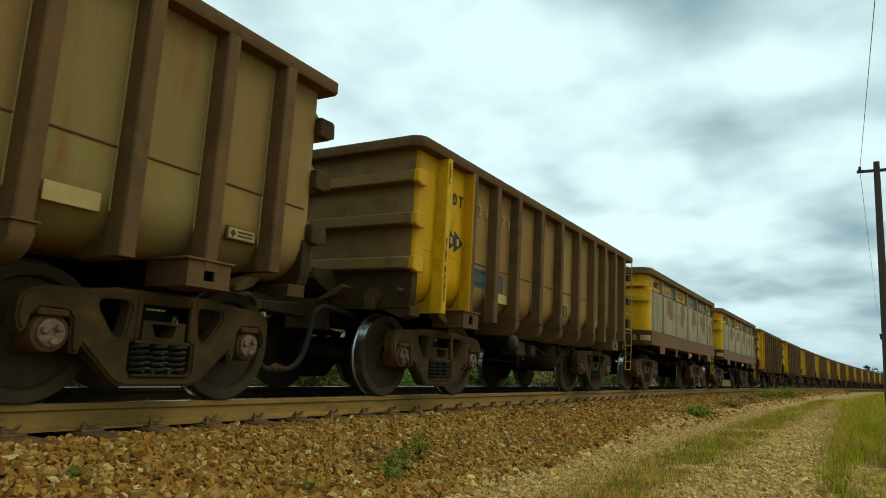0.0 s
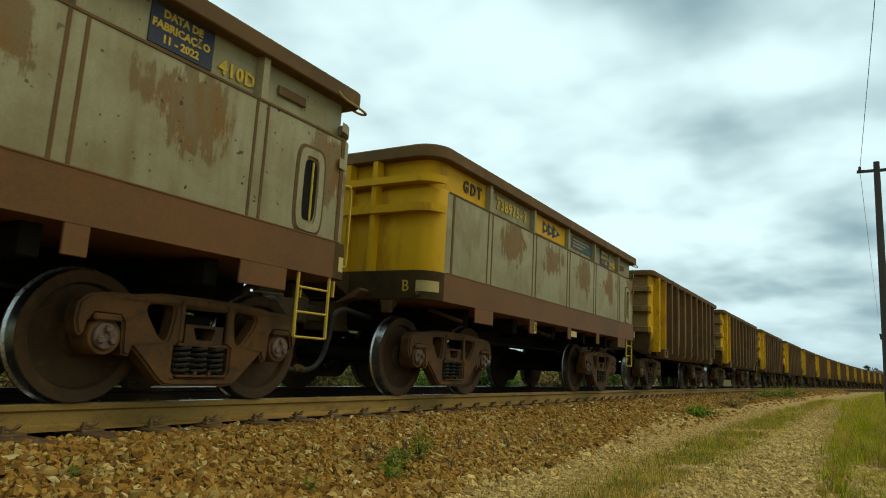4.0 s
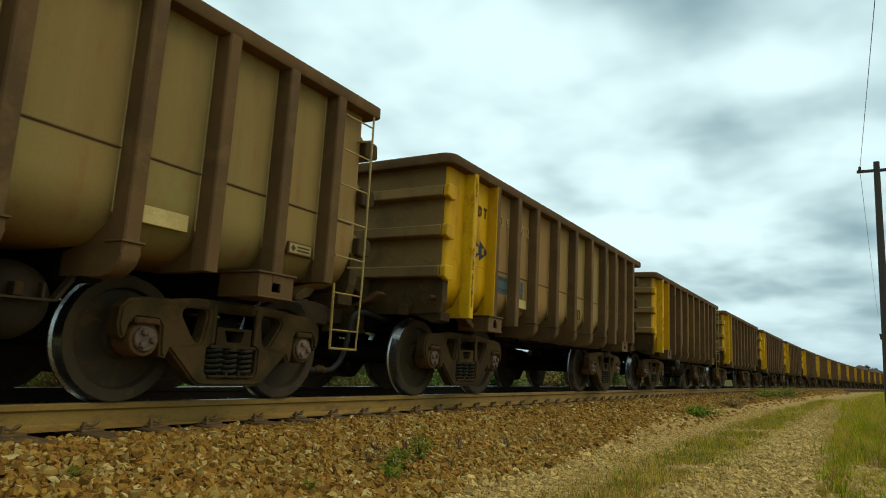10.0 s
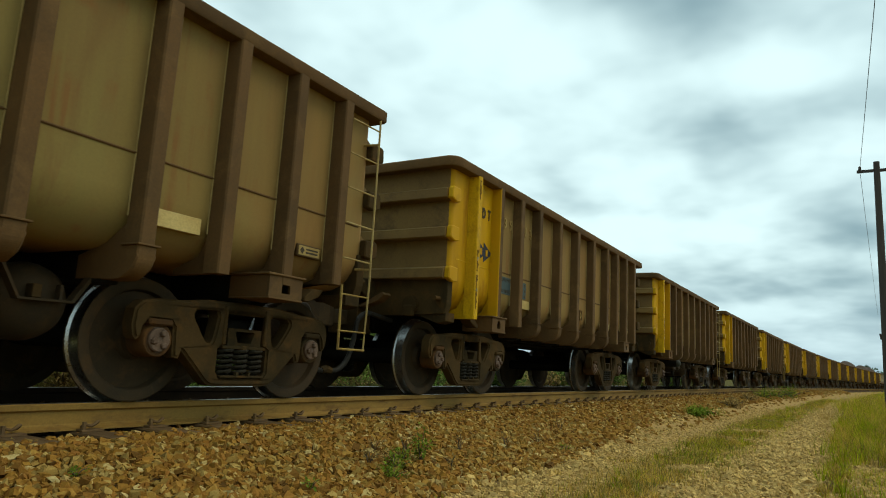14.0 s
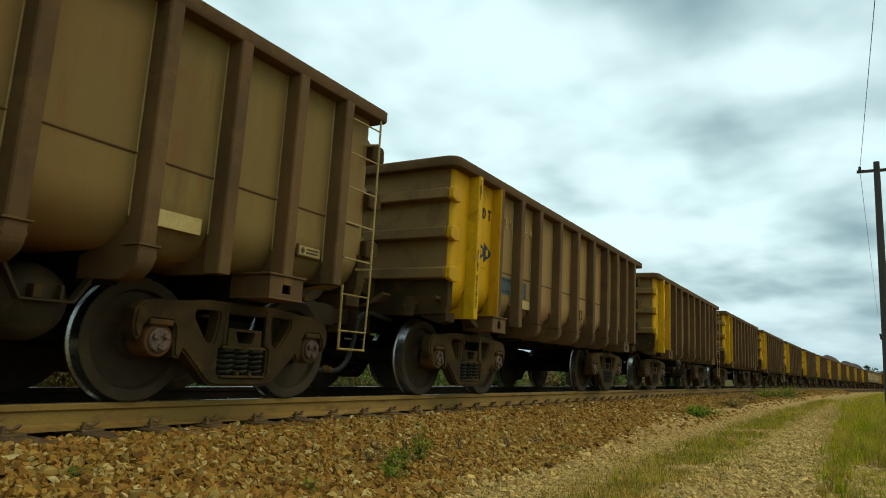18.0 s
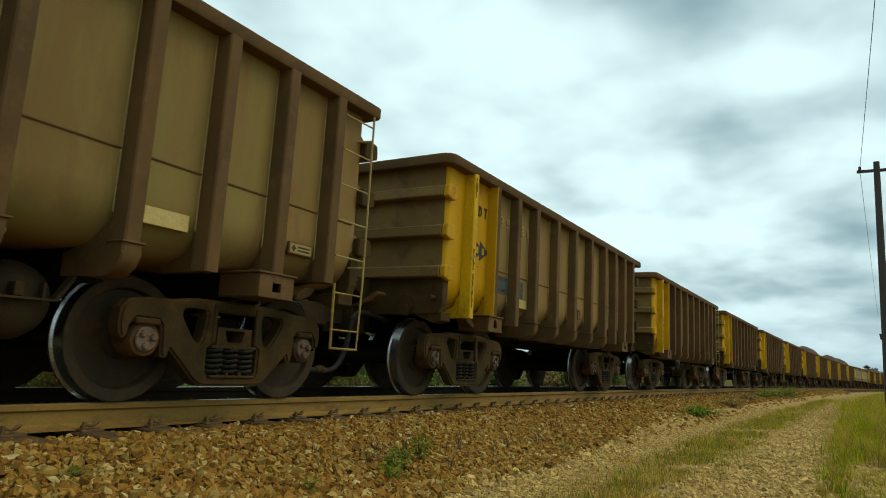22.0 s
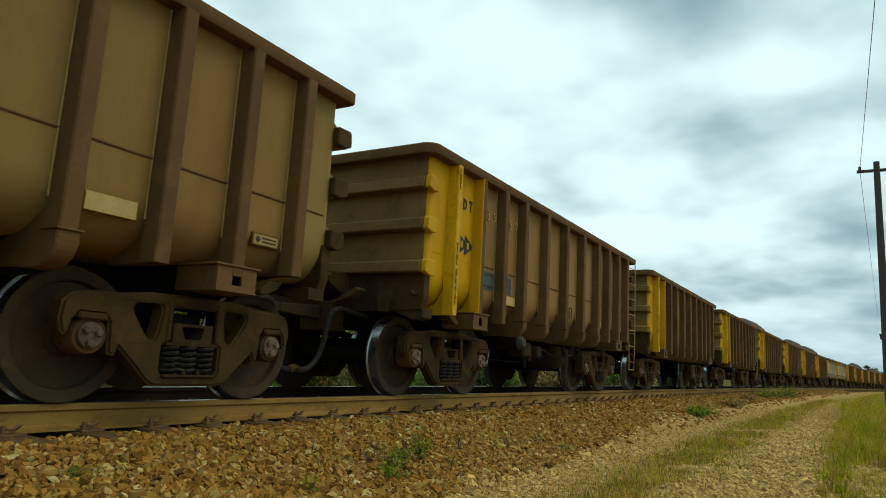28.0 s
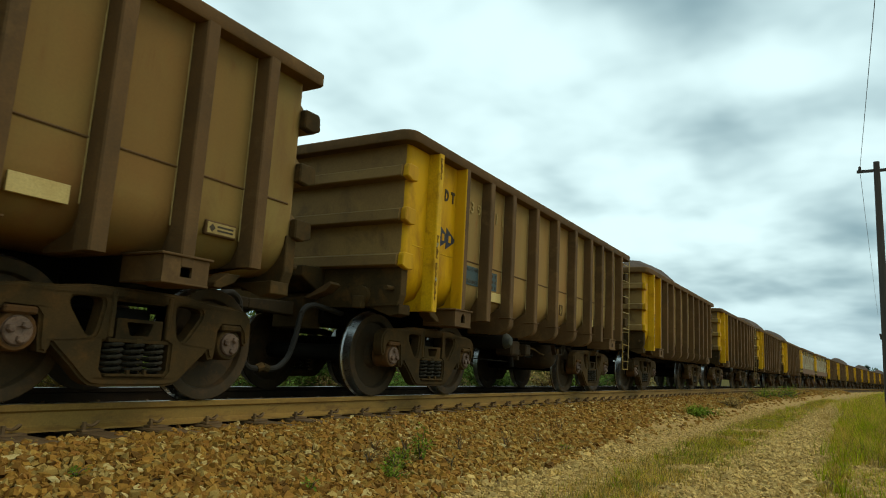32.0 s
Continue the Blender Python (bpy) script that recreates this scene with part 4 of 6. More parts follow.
def rust_material():
    """Pale wagon paint with a rust smear in the middle of each panel."""
    m = bpy.data.materials.new("pale_paint_with_rust_smears")
    m.use_nodes = True
    t = Nodes(m.node_tree)
    co = t.add("ShaderNodeTexCoord").outputs["Object"]
    info = t.add("ShaderNodeObjectInfo").outputs["Random"]
    s = t.add("ShaderNodeSeparateXYZ", {0: co})
    X, Z = s.outputs[0], s.outputs[2]
    co = t.vmath("ADD", co, t.add("ShaderNodeCombineXYZ", {1: t.math("MULTIPLY", info, 23.0)}).outputs[0]).outputs[0]
    streak = t.noise(t.vmath("MULTIPLY", co, (1, 1, 0.16)).outputs[0], 13.0, 5.0, 0.65)
    lump = t.noise(co, 2.2, 5.0, 0.6, 0.5)
    grain = t.noise(co, 50.0, 3.0)
    # one smear to a panel, 1.56 m apart, hanging under the upper seam
    u = t.math("SUBTRACT", t.math("FRACT", t.math("DIVIDE", t.math("SUBTRACT", X, 0.02), 1.56)), 0.5)
    du = t.math("DIVIDE", u, 0.27)
    dz = t.math("DIVIDE", t.math("SUBTRACT", Z, 2.20), 0.34)
    r = t.math("SQRT", t.math("ADD", t.math("MULTIPLY", du, du), t.math("MULTIPLY", dz, dz)))
    f = t.math("ADD", t.math("SUBTRACT", 1.0, r), t.math("ADD", t.mapr(lump, 0.3, 0.7, -0.45, 0.45), t.mapr(streak, 0.3, 0.7, -0.5, 0.5)))
    smear = t.math("MULTIPLY", t.mapr(f, 0.02, 0.22, 0.0, 1.0), t.mapr(streak, 0.35, 0.62, 0.95, 0.55))
    panel = t.mapr(X, 1.5, 1.6, 0.0, 1.0)
    smear = t.math("MULTIPLY", smear, t.mapr(panel, 0.0, 1.0, 0.25, 1.0))
    col = t.mix(t.mapr(lump, 0.4, 0.65), (0.255, 0.225, 0.118), (0.205, 0.165, 0.076))
    col = t.mix(t.mapr(streak, 0.55, 0.75, 0, 0.5), col, (0.175, 0.128, 0.055))
    col = t.mix(smear, col, t.mix(t.mapr(streak, 0.4, 0.6), (0.165, 0.078, 0.020), (0.105, 0.050, 0.015)))
    dots = t.noise(co, 15.0, 1.0)
    col = t.mix(t.math("MULTIPLY", t.mapr(dots, 0.73, 0.755), t.mapr(X, 2.0, 7.0, 0.2, 1.0)), col, (0.06, 0.045, 0.03))
    # brown dust that has run down under the ledge and along the seams
    run = t.noise(t.vmath("MULTIPLY", co, (6.0, 6.0, 0.6)).outputs[0], 1.0, 5.0, 0.6)
    col = t.mix(t.math("MULTIPLY", t.mapr(run, 0.45, 0.7), t.mapr(t.noise(co, 0.9, 3.0), 0.4, 0.65, 0.1, 0.7)), col, (0.16, 0.105, 0.036))
    col = t.mix(1.0, col, t.add("ShaderNodeCombineColor", {i: t.mapr(grain, 0.2, 0.8, 0.9, 1.1) for i in range(3)}).outputs[0], "MULTIPLY")
    b = t.add("ShaderNodeBump", {"Height": t.math("ADD", grain, lump), "Strength": 0.06, "Distance": 0.01})
    p = t.add("ShaderNodeBsdfPrincipled", {"Base Color": col, "Roughness": t.mapr(smear, 0, 1, 0.6, 0.9), "Normal": b.outputs[0], "Specular IOR Level": 0.12})
    o = t.add("ShaderNodeOutputMaterial")
    m.node_tree.links.new(p.outputs[0], o.inputs[0])
    return m


M_RUSTY = rust_material()
M_SCRAWL = material("faded_orange_red_smear", (0.50, 0.15, 0.01), (0.54, 0.22, 0.006), (0.55, 0.28, 0.004), rough=0.6, scale=9.0, fine=50, bump=0.02, spec=0.15)
UPRIGHTS = (1.55, 3.10, 4.62, 6.08, 7.69)


def gondola_b():
    """Newer smooth-sided ore gondola: pale panels, red-brown sill, yellow leading end."""
    root = new("smooth_side_ore_wagon")
    L = LEN + 0.12
    ex = (0.5, 1.56, 4.0, 8.0)
    bm = bmesh.new()
    lv = [(0.0, 1.50, 1.49), (0.0, 1.50, 2.50), (0.015, 1.485, 2.53), (0.05, 1.42, 2.56), (0.05, 1.42, 2.93)]
    loops = [rounded_loop(0.10 + i, L - 0.04 - i, w, 0.26, z, 6, ex, 0.13) for i, w, z in lv]
    rings, _ = loft(bm, loops)
    inner = [rounded_loop(0.18, L - 0.12, 1.40, 0.24, z, 6, ex, 0.10) for z in (2.93, 1.52)]
    ri, _ = loft(bm, inner)
    n = len(rings[0])
    for k in range(n):
        bm.faces.new((rings[-1][k], rings[-1][(k + 1) % n], ri[0][(k + 1) % n], ri[0][k]))
    bm.faces.new(rings[0]), bm.faces.new(ri[-1])
    bmesh.ops.recalc_face_normals(bm, faces=list(bm.faces))
    for f in bm.faces:
        c, nn = f.calc_center_median(), f.normal
        out = nn.y * c.y > 0 or nn.x * (c.x - L / 2) > 0
        if out and c.x < 0.345 or (out and c.x < 1.55 and c.z > 2.51):
            f.material_index = 1
        elif nn.z > 0.9 and c.z < 2:
            f.material_index = 2
    part("hull", bm, [M_RUSTY, M_YELLOW, M_DARK], root, "pale grey-green panelled tub with rust smears", True)
    # rim
    bm = bmesh.new()
    sec = [(0.0, 2.90), (0.0, 3.03), (0.02, 3.05), (0.15, 3.05), (0.17, 3.03), (0.17, 2.89), (0.01, 2.89)]
    rings, _ = loft(bm, [rounded_loop(i, L - i, 1.55 - i, 0.34 - min(i, 0.1), z, 8, (), 0.09) for i, z in sec])
    n = len(rings[0])
    for k in range(n):
        bm.faces.new((rings[-1][k], rings[-1][(k + 1) % n], rings[0][(k + 1) % n], rings[0][k]))
    bmesh.ops.recalc_face_normals(bm, faces=list(bm.faces))
    part("rim", bm, M_POST, root, "dusty brown top rim with rounded corners", True)
    # sill all round, dark at the ends
    bm = bmesh.new()
    rings, _ = loft(bm, [rounded_loop(0.02 + i, L - 0.02 - i, 1.525 - i, 0.30, z, 6, (0.34, L - 0.24), 0.12) for i, z in ((0.03, 1.485), (0.0, 1.49), (0.0, 1.15), (0.03, 1.145))])
    bm.faces.new(rings[0]), bm.faces.new(rings[-1])
    bmesh.ops.recalc_face_normals(bm, faces=list(bm.faces))
    for f in bm.faces:
        if f.calc_center_median().x < 0.34 or f.calc_center_median().x > L - 0.34:
            f.material_index = 1
    part("sill", bm, [M_SILL, M_FRAME], root, "red-brown side sill", True)
    for s in (-1, 1):
        for a, b, zb in ((1.17, 1.70, 0.96), (2.95, 3.12, 0.94), (4.60, 4.76, 0.95), (6.17, 6.34, 0.95), (7.60, 8.13, 0.96)):
            part("sill_tab", box(bmesh.new(), a, b, s * 1.50, s * 1.522, zb, 1.16, 0.004), M_SILL, root)
        for x in UPRIGHTS:
            bm = bmesh.new()
            prism(bm, [(x - 0.05, s * 1.41), (x - 0.035, s * 1.50), (x + 0.035, s * 1.50), (x + 0.05, s * 1.41)], "z", 2.50, 2.90)
            part("upright", bm, M_GREY, root)
            for dx in (-0.062, 0.062):
                part("panel_seam", box(bmesh.new(), x + dx - 0.014, x + dx + 0.014, s * 1.497, s * 1.505, 1.49, 2.51), M_POST, root)
        part("panel_seam", box(bmesh.new(), 0.50, 0.545, s * 1.497, s * 1.506, 1.49, 2.51), M_POST, root)
        part("panel_seam", box(bmesh.new(), L - 0.23, L - 0.18, s * 1.497, s * 1.506, 1.49, 2.51), M_POST, root)
        part("ledge_seam", box(bmesh.new(), 0.40, L - 0.18, s * 1.495, s * 1.508, 2.495, 2.52, 0.003), M_POST, root)
        part("ledge_seam", box(bmesh.new(), 0.40, L - 0.18, s * 1.495, s * 1.530, 1.488, 1.502, 0.002), M_SILL, root)
    # end stiffeners
    for rear in (False, True):
        f = (lambda x: L - x) if rear else (lambda x: x)
        pc = M_GREY if rear else M_YELLOW
        for y in (-0.62, -0.19, 0.35, 0.80):
            bm = bmesh.new()
            prism(bm, [(f(0.12), y - 0.055), (f(0.01), y - 0.035), (f(0.01), y + 0.035), (f(0.12), y + 0.055)], "z", 1.49, 2.90)
            part("end_stiffener", bm, pc, root)
        for zb, t in ((2.21, 0.10), (2.575, 0.09)):
            bm = bmesh.new()
            ro = rounded_loop(f(-0.02) if not rear else L - 0.9, 0.9 if not rear else f(-0.02), 1.535, 0.30, zb, 6)
            keep = [p for p in ro if (p[0] < 0.34 if not rear else p[0] > L - 0.34)]
            keep.sort(key=lambda p: p[1])
            inn = [(0.2 if not rear else L - 0.2, y * 0.955, zb) for _, y, _ in keep]
            rings = [[bm.verts.new((x, y, z)) for x, y, _ in keep] for z in (zb, zb + t)] + [[bm.verts.new((x, y, z)) for x, y, _ in inn] for z in (zb + t, zb)]
            m = len(keep)
            for a in range(4):
                for k in range(m - 1):
                    bm.faces.new((rings[a][k], rings[a][k + 1], rings[(a + 1) % 4][k + 1], rings[(a + 1) % 4][k]))
            for k in (0, m - 1):
                bm.faces.new([r[k] for r in rings])
            bmesh.ops.recalc_face_normals(bm, faces=list(bm.faces))
            part("end_band", bm, pc, root)
    m = Matrix.Translation((0.012, -1.13, 1.24)) @ Matrix.Rotation(-math.pi / 2, 4, "Z") @ Matrix.Rotation(math.pi / 2, 4, "X")
    me = text_mesh("B", 0.19, 0.004, m)
    me.materials.append(M_YTEXT)
    part("end_letter", me, M_YTEXT, root)
    bm = bmesh.new()
    arc = [(0.32 + 0.306 * math.cos(a), -1.225 + 0.306 * math.sin(a)) for a in (math.radians(198 + 7 * k) for k in range(9))]
    strip = [[bm.verts.new((x, y, z)) for x, y in arc] for z in (1.24, 1.37)]
    for k in range(8):
        bm.faces.new((strip[0][k], strip[0][k + 1], strip[1][k + 1], strip[1][k]))
    bmesh.ops.solidify(bm, geom=list(bm.faces), thickness=0.004)
    part("reflector", bm, M_CREAM, root, "cream reflective panel bent round the corner")
    # under parts
    bm = bmesh.new()
    box(bm, 0.15, L - 0.15, -0.30, 0.30, 0.80, 1.14, 0.015)
    part("centre_sill", bm, M_DARK, root)
    for x in (1.337, 2.9, 4.5, 6.1, 7.513):
        part("crossbearer", box(bmesh.new(), x - 0.07, x + 0.07, -1.3, 1.3, 0.93, 1.143, 0.01), M_DARK, root)
    for pts in ([(2.0, -0.75, 0.78), (6.8, -0.75, 0.78)], [(2.3, 0.5, 0.66), (6.5, 0.5, 0.66)]):
        part("brake_rod", tube(bmesh.new(), pts, 0.018, 6), M_DARK, root)
    beam = [(2.3, 1.14), (2.3, 0.74), (2.8, 0.72), (2.95, 0.78), (3.3, 0.79), (3.34, 0.75), (3.5, 0.75), (3.55, 0.80), (6.6, 0.80), (6.6, 1.14)]
    part("brake_beam", plate_with_holes(bmesh.new(), beam, [[(4.6, 0.88), (5.2, 0.88), (5.2, 0.98), (4.6, 0.98)], [(5.3, 0.88), (6.2, 0.88), (6.2, 0.96), (5.3, 0.96)]], 0.82, 0.9), M_DARK, root)
    bm = bmesh.new()
    box(bm, 3.135, 3.30, -1.485, -1.47, 0.955, 1.13, 0.003)
    part("letter_plate", bm, M_YTEXT, root)
    side_text("plate_letter", "D", 3.155, 0.985, 0.17, M_INK, root, -1.488)
    part("reflector", box(bmesh.new(), 4.78, 5.06, -1.515, -1.50, 1.00, 1.10, 0.002), M_CREAM, root)
    for x in (0.85, 3.9):
        bm = tube(bmesh.new(), [(x, -1.0, 1.1), (x + 0.25, -1.38, 0.96)], 0.028, 6)
        part("drain_pipe", bm, M_FRAME, root)
    sets = running_gear(root, True)
    end_gear(root, False, False)
    end_gear(root, True, False)
    # marks
    y = -1.428
    for k, d in enumerate("GDT"):
        side_text("letter", d, 0.86 + 0.195 * k, 2.65, 0.215, M_INK, root, y, 1.0, 0.006, 0.008, "", 0.9)
    part("logo_panel", box(bmesh.new(), 3.25, 4.62, y - 0.004, y + 0.01, 2.57, 2.87), M_YELLOW, root)
    arrow_logo(root, 3.55, 2.72, 0.78, 0.22, y - 0.006, M_NAVY, M_YELLOW)
    part("data_plate", box(bmesh.new(), 4.95, 6.05, y - 0.004, y + 0.01, 2.62, 2.84), M_BLUE, root, "faded blue data panel with unreadable writing")
    bm = bmesh.new()
    for k in range(3):
        box(bm, 5.0, 5.9 - 0.2 * k, y - 0.007, y - 0.004, 2.78 - 0.06 * k, 2.80 - 0.06 * k)
    part("plate_writing", bm, M_DIGIT, root)["kind"] = "stuff"
    part("date_plate", box(bmesh.new(), 6.61, 7.18, y - 0.004, y + 0.01, 2.57, 2.885), M_NAVY, root, "navy date panel with yellow letters")
    for k, wd in enumerate(("DATA DE", "FABRICAÇÃO", "11 - 2022")):
        side_text("date_writing", wd, (6.71, 6.625, 6.72)[k], 2.795 - 0.095 * k, 0.085, M_YTEXT, root, y - 0.006, 1.0, 0.002, 0.003)["kind"] = "stuff"
    for k, d in enumerate("410D"):
        side_text("letter", d, 7.25 + 0.088 * k, 2.60, 0.16, M_YTEXT, root, y, 1.0, 0.006, 0.005)
    part("maker_plate", box(bmesh.new(), 7.90, 8.26, y - 0.02, y, 2.66, 2.75, 0.008), M_POST, root, "small dark maker's plate")
    # oval inspection opening at the trailing end
    def oval(hw, hh):
        return [(8.34 + hw * math.copysign(abs(math.cos(a)) ** 0.38, math.cos(a)), 1.90 + hh * math.copysign(abs(math.sin(a)) ** 0.45, math.sin(a))) for a in (math.tau * k / 28 for k in range(28))]
    bm = bmesh.new()
    plate_ring(bm, oval(0.17, 0.38), oval(0.10, 0.31), -1.499, -1.515)
    bmesh.ops.recalc_face_normals(bm, faces=list(bm.faces))
    part("opening_frame", bm, M_GREY, root)
    bm = bmesh.new()
    plate_ring(bm, oval(0.20, 0.41), oval(0.165, 0.375), -1.499, -1.506)
    bmesh.ops.recalc_face_normals(bm, faces=list(bm.faces))
    part("opening_weld", bm, M_POST, root)
    # nothing is cut in: a dark plate on the sheet paints the recess's shade
    bm = bmesh.new()
    prism(bm, oval(0.085, 0.28), "y", -1.497, -1.504)
    part("opening", bm, M_DARK, root, "oval recess drawn as a dark plate for its shade")
    part("grab_bar", tube(bmesh.new(), [(8.355, -1.512, 1.62), (8.355, -1.512, 2.16)], 0.011, 6), M_YTEXT, root, "yellow grab bar")
    lad = part("step_ladder", tube(bmesh.new(), [(8.30, -1.50, 1.2), (8.30, -1.50, 0.58)], 0.016, 6), M_YTEXT, root, "yellow step ladder below the sill")
    part("stile", tube(bmesh.new(), [(8.72, -1.50, 1.2), (8.72, -1.50, 0.58)], 0.016, 6), M_YTEXT, lad)
    for z in (0.58, 0.80, 1.02):
        part("rung", tube(bmesh.new(), [(8.30, -1.50, z), (8.72, -1.50, z)], 0.011, 6), M_YTEXT, lad)
    top = curve_pts([(L - 0.40, -1.53, 2.96), (L - 0.34, -1.575, 2.88), (L - 0.12, -1.585, 2.86), (L + 0.05, -1.55, 2.86), (L + 0.07, -1.46, 2.88), (L + 0.0, -1.42, 2.90)], 4)
    part("grab_hook", tube(bmesh.new(), top, 0.012, 6), M_OLDYEL, root)
    part("end_post", tube(bmesh.new(), [(L + 0.05, -1.30, 1.0), (L + 0.05, -1.30, 2.35)], 0.020, 6), M_YTEXT, root, "yellow post of the end ladder")
    loop = curve_pts([(L + 0.05, -1.30, 2.14), (L + 0.17, -1.32, 2.15), (L + 0.20, -1.32, 2.05), (L + 0.20, -1.32, 1.40), (L + 0.17, -1.32, 1.32), (L + 0.05, -1.30, 1.33)], 4)
    part("grab_rail", tube(bmesh.new(), loop, 0.012, 6), M_YTEXT, root, "yellow bent grab rail on the end")
    part("end_post", tube(bmesh.new(), [(L + 0.05, -0.88, 1.0), (L + 0.05, -0.88, 2.2)], 0.016, 6), M_YTEXT, root)
    for z in (1.25, 1.55, 1.85, 2.15):
        part("end_rung", tube(bmesh.new(), [(L + 0.05, -1.30, z), (L + 0.05, -0.88, z)], 0.010, 6), M_YTEXT, root)
    part("sticker", box(bmesh.new(), L - 0.165, L - 0.10, -1.5275, -1.520, 1.22, 1.36, 0.001), M_CREAM, root, "small worn pale sticker")
    return root, sets


TRAIN = []        # (place in the train, wagon, wheelsets)
NUMBERS = {-4: ("738", "479", "3"), -1: ("739", "304", "1"), 1: ("739", "302", "4"), 4: ("739", "381", "4"), 6: ("739", "383", "1"), 8: ("739", "379", "2"), 0: ("739", "303", "2"), 2: ("739", "301", "6"), 5: ("739", "384", "9"),
           7: ("739", "380", "6"), 10: ("739", "357", "1"), 11: ("739", "356", "3")}


def number_marks(root, digits):
    for word, x in zip(digits, (1.432, 2.162, 2.93)):
        for k, d in enumerate(word):
            side_text("digit", d, x + 0.195 * k, 2.415, 0.215, M_DIGIT, root, -1.426, 1.0, 0.008, 0.002)


def ore_load(seed, top):
    """A heaped, crumbly load that fills the tub."""
    rnd = random.Random(seed)
    bm = bmesh.new()
    nx, ny = 30, 9
    ph, ph2 = rnd.uniform(0, 6), rnd.uniform(0, 9)
    grid = []
    for i in range(nx + 1):
        row = []
        for j in range(ny + 1):
            x, y = 0.26 + (LEN - 0.52) * i / nx, -1.36 + 2.72 * j / ny
            e = min(1, i / 7, (nx - i) / 7) * (1 - (y / 1.36) ** 2 * 0.7)
            h = 2.45 + (top - 2.45) * e * (0.75 + 0.25 * math.sin(x * 1.4 + ph)) + 0.10 * noise.noise((x * 1.3 + ph2, y * 1.3, seed)) + 0.03 * noise.noise((x * 6, y * 6, seed))
            row.append(bm.verts.new((x, y, h)))
        grid.append(row)
    for i in range(nx):
        for j in range(ny):
            bm.faces.new((grid[i][j], grid[i + 1][j], grid[i + 1][j + 1], grid[i][j + 1]))
    edge = [grid[i][0] for i in range(nx + 1)] + [grid[nx][j] for j in range(1, ny + 1)] + [grid[i][ny] for i in range(nx - 1, -1, -1)] + [grid[0][j] for j in range(ny - 1, 0, -1)]
    low = [bm.verts.new((v.co.x, v.co.y, 1.6)) for v in edge]
    m = len(edge)
    for k in range(m):
        bm.faces.new((edge[k], edge[(k + 1) % m], low[(k + 1) % m], low[k]))
    bm.faces.new(low)
    bmesh.ops.recalc_face_normals(bm, faces=list(bm.faces))
    ob = part("ore_load", bm, M_ORE)
    return tagged(ob, "heaped dark iron ore filling an open wagon", "ore", "ore loads", "stuff")


LOADS = []


def build_train():
    proto = {}
    for kind in ("even", "odd", "b"):
        proto[kind] = gondola_b() if kind == "b" else gondola_a(kind == "even", kind == "even")
    used = {k: False for k in proto}
    rnd = random.Random(4)
    loads = [ore_load(k, h) for k, h in ((1, 2.85), (2, 3.2), (3, 3.95))]
    used_load = [False] * 3
    for n in range(-5, 31):
        kind = "b" if n in (-3, -2, 17, 18) else ("even" if n % 2 == 0 else "odd")
        root, sets = proto[kind]
        if used[kind]:
            cp = copy_thing(root, Matrix.Identity(4))
            sets = [c for c in cp.children if c.name.startswith("wheelset")]
            root = cp
        used[kind] = True
        if kind == "b":
            tagged(root, "pale grey-green ore wagon with red-brown sill and yellow end", "rail wagon", "wagons of the ore train")
            word = "738976-1" if n == -3 else "738975-3"
            root["digits"] = word
        else:
            tagged(root, "brown ribbed ore wagon with yellow end panel" + (" and a side ladder" if kind == "even" else ""), "rail wagon", "wagons of the ore train")
        TRAIN.append((n, root, sets))
        k = 2 if n in (13, 15, 16, 21, 24, 27) else (1 if n in (9, 10, 13, 19, 22, 25, 7, 3) else 0)
        ld = loads[k]
        if used_load[k]:
            ld = copy_thing(ld, Matrix.Identity(4))
        used_load[k] = True
        LOADS.append((n, ld))
    for n, root, _ in TRAIN:
        if n in (-4, 11):
            for c in root.children:
                if c.name.startswith("hull"):
                    c.data = c.data.copy()
                    c.data.materials[0] = M_SIDERED
        if n in (-3, -2, 17, 18):
            for k, d in enumerate(root["digits"]):
                side_text("digit", d, 1.83 + 0.135 * k, 2.645, 0.235, M_YTEXT, root, -1.428, 1.0, 0.006, 0.008)
            del root["digits"]
        else:
            d = NUMBERS.get(n) or ("739", "%03d" % rnd.randrange(300, 400), "%d" % rnd.randrange(10))
            number_marks(root, d)
        if n == 0:
            bm = bmesh.new()
            for k, (x, z, w, h) in enumerate(((0.885, 2.40, 0.03, 0.05), (0.92, 2.335, 0.05, 0.05), (0.985, 2.305, 0.035, 0.06), (1.04, 2.26, 0.02, 0.06), (1.075, 2.21, 0.015, 0.05), (1.12, 2.15, 0.02, 0.06), (1.15, 2.09, 0.014, 0.05), (1.185, 2.045, 0.01, 0.04))):
                prism(bm, [(x - w, z + h * 0.3), (x - w * 0.3, z + h), (x + w * 0.7, z + h * 0.5), (x + w, z - h * 0.4), (x + w * 0.2, z - h), (x - w * 0.7, z - h * 0.5)], "y", -1.4235 - 0.0002 * k, -1.421)
            part("paint_scrawl", bm, M_SCRAWL, root, "faded orange-red paint smear")["kind"] = "stuff"


build_train()


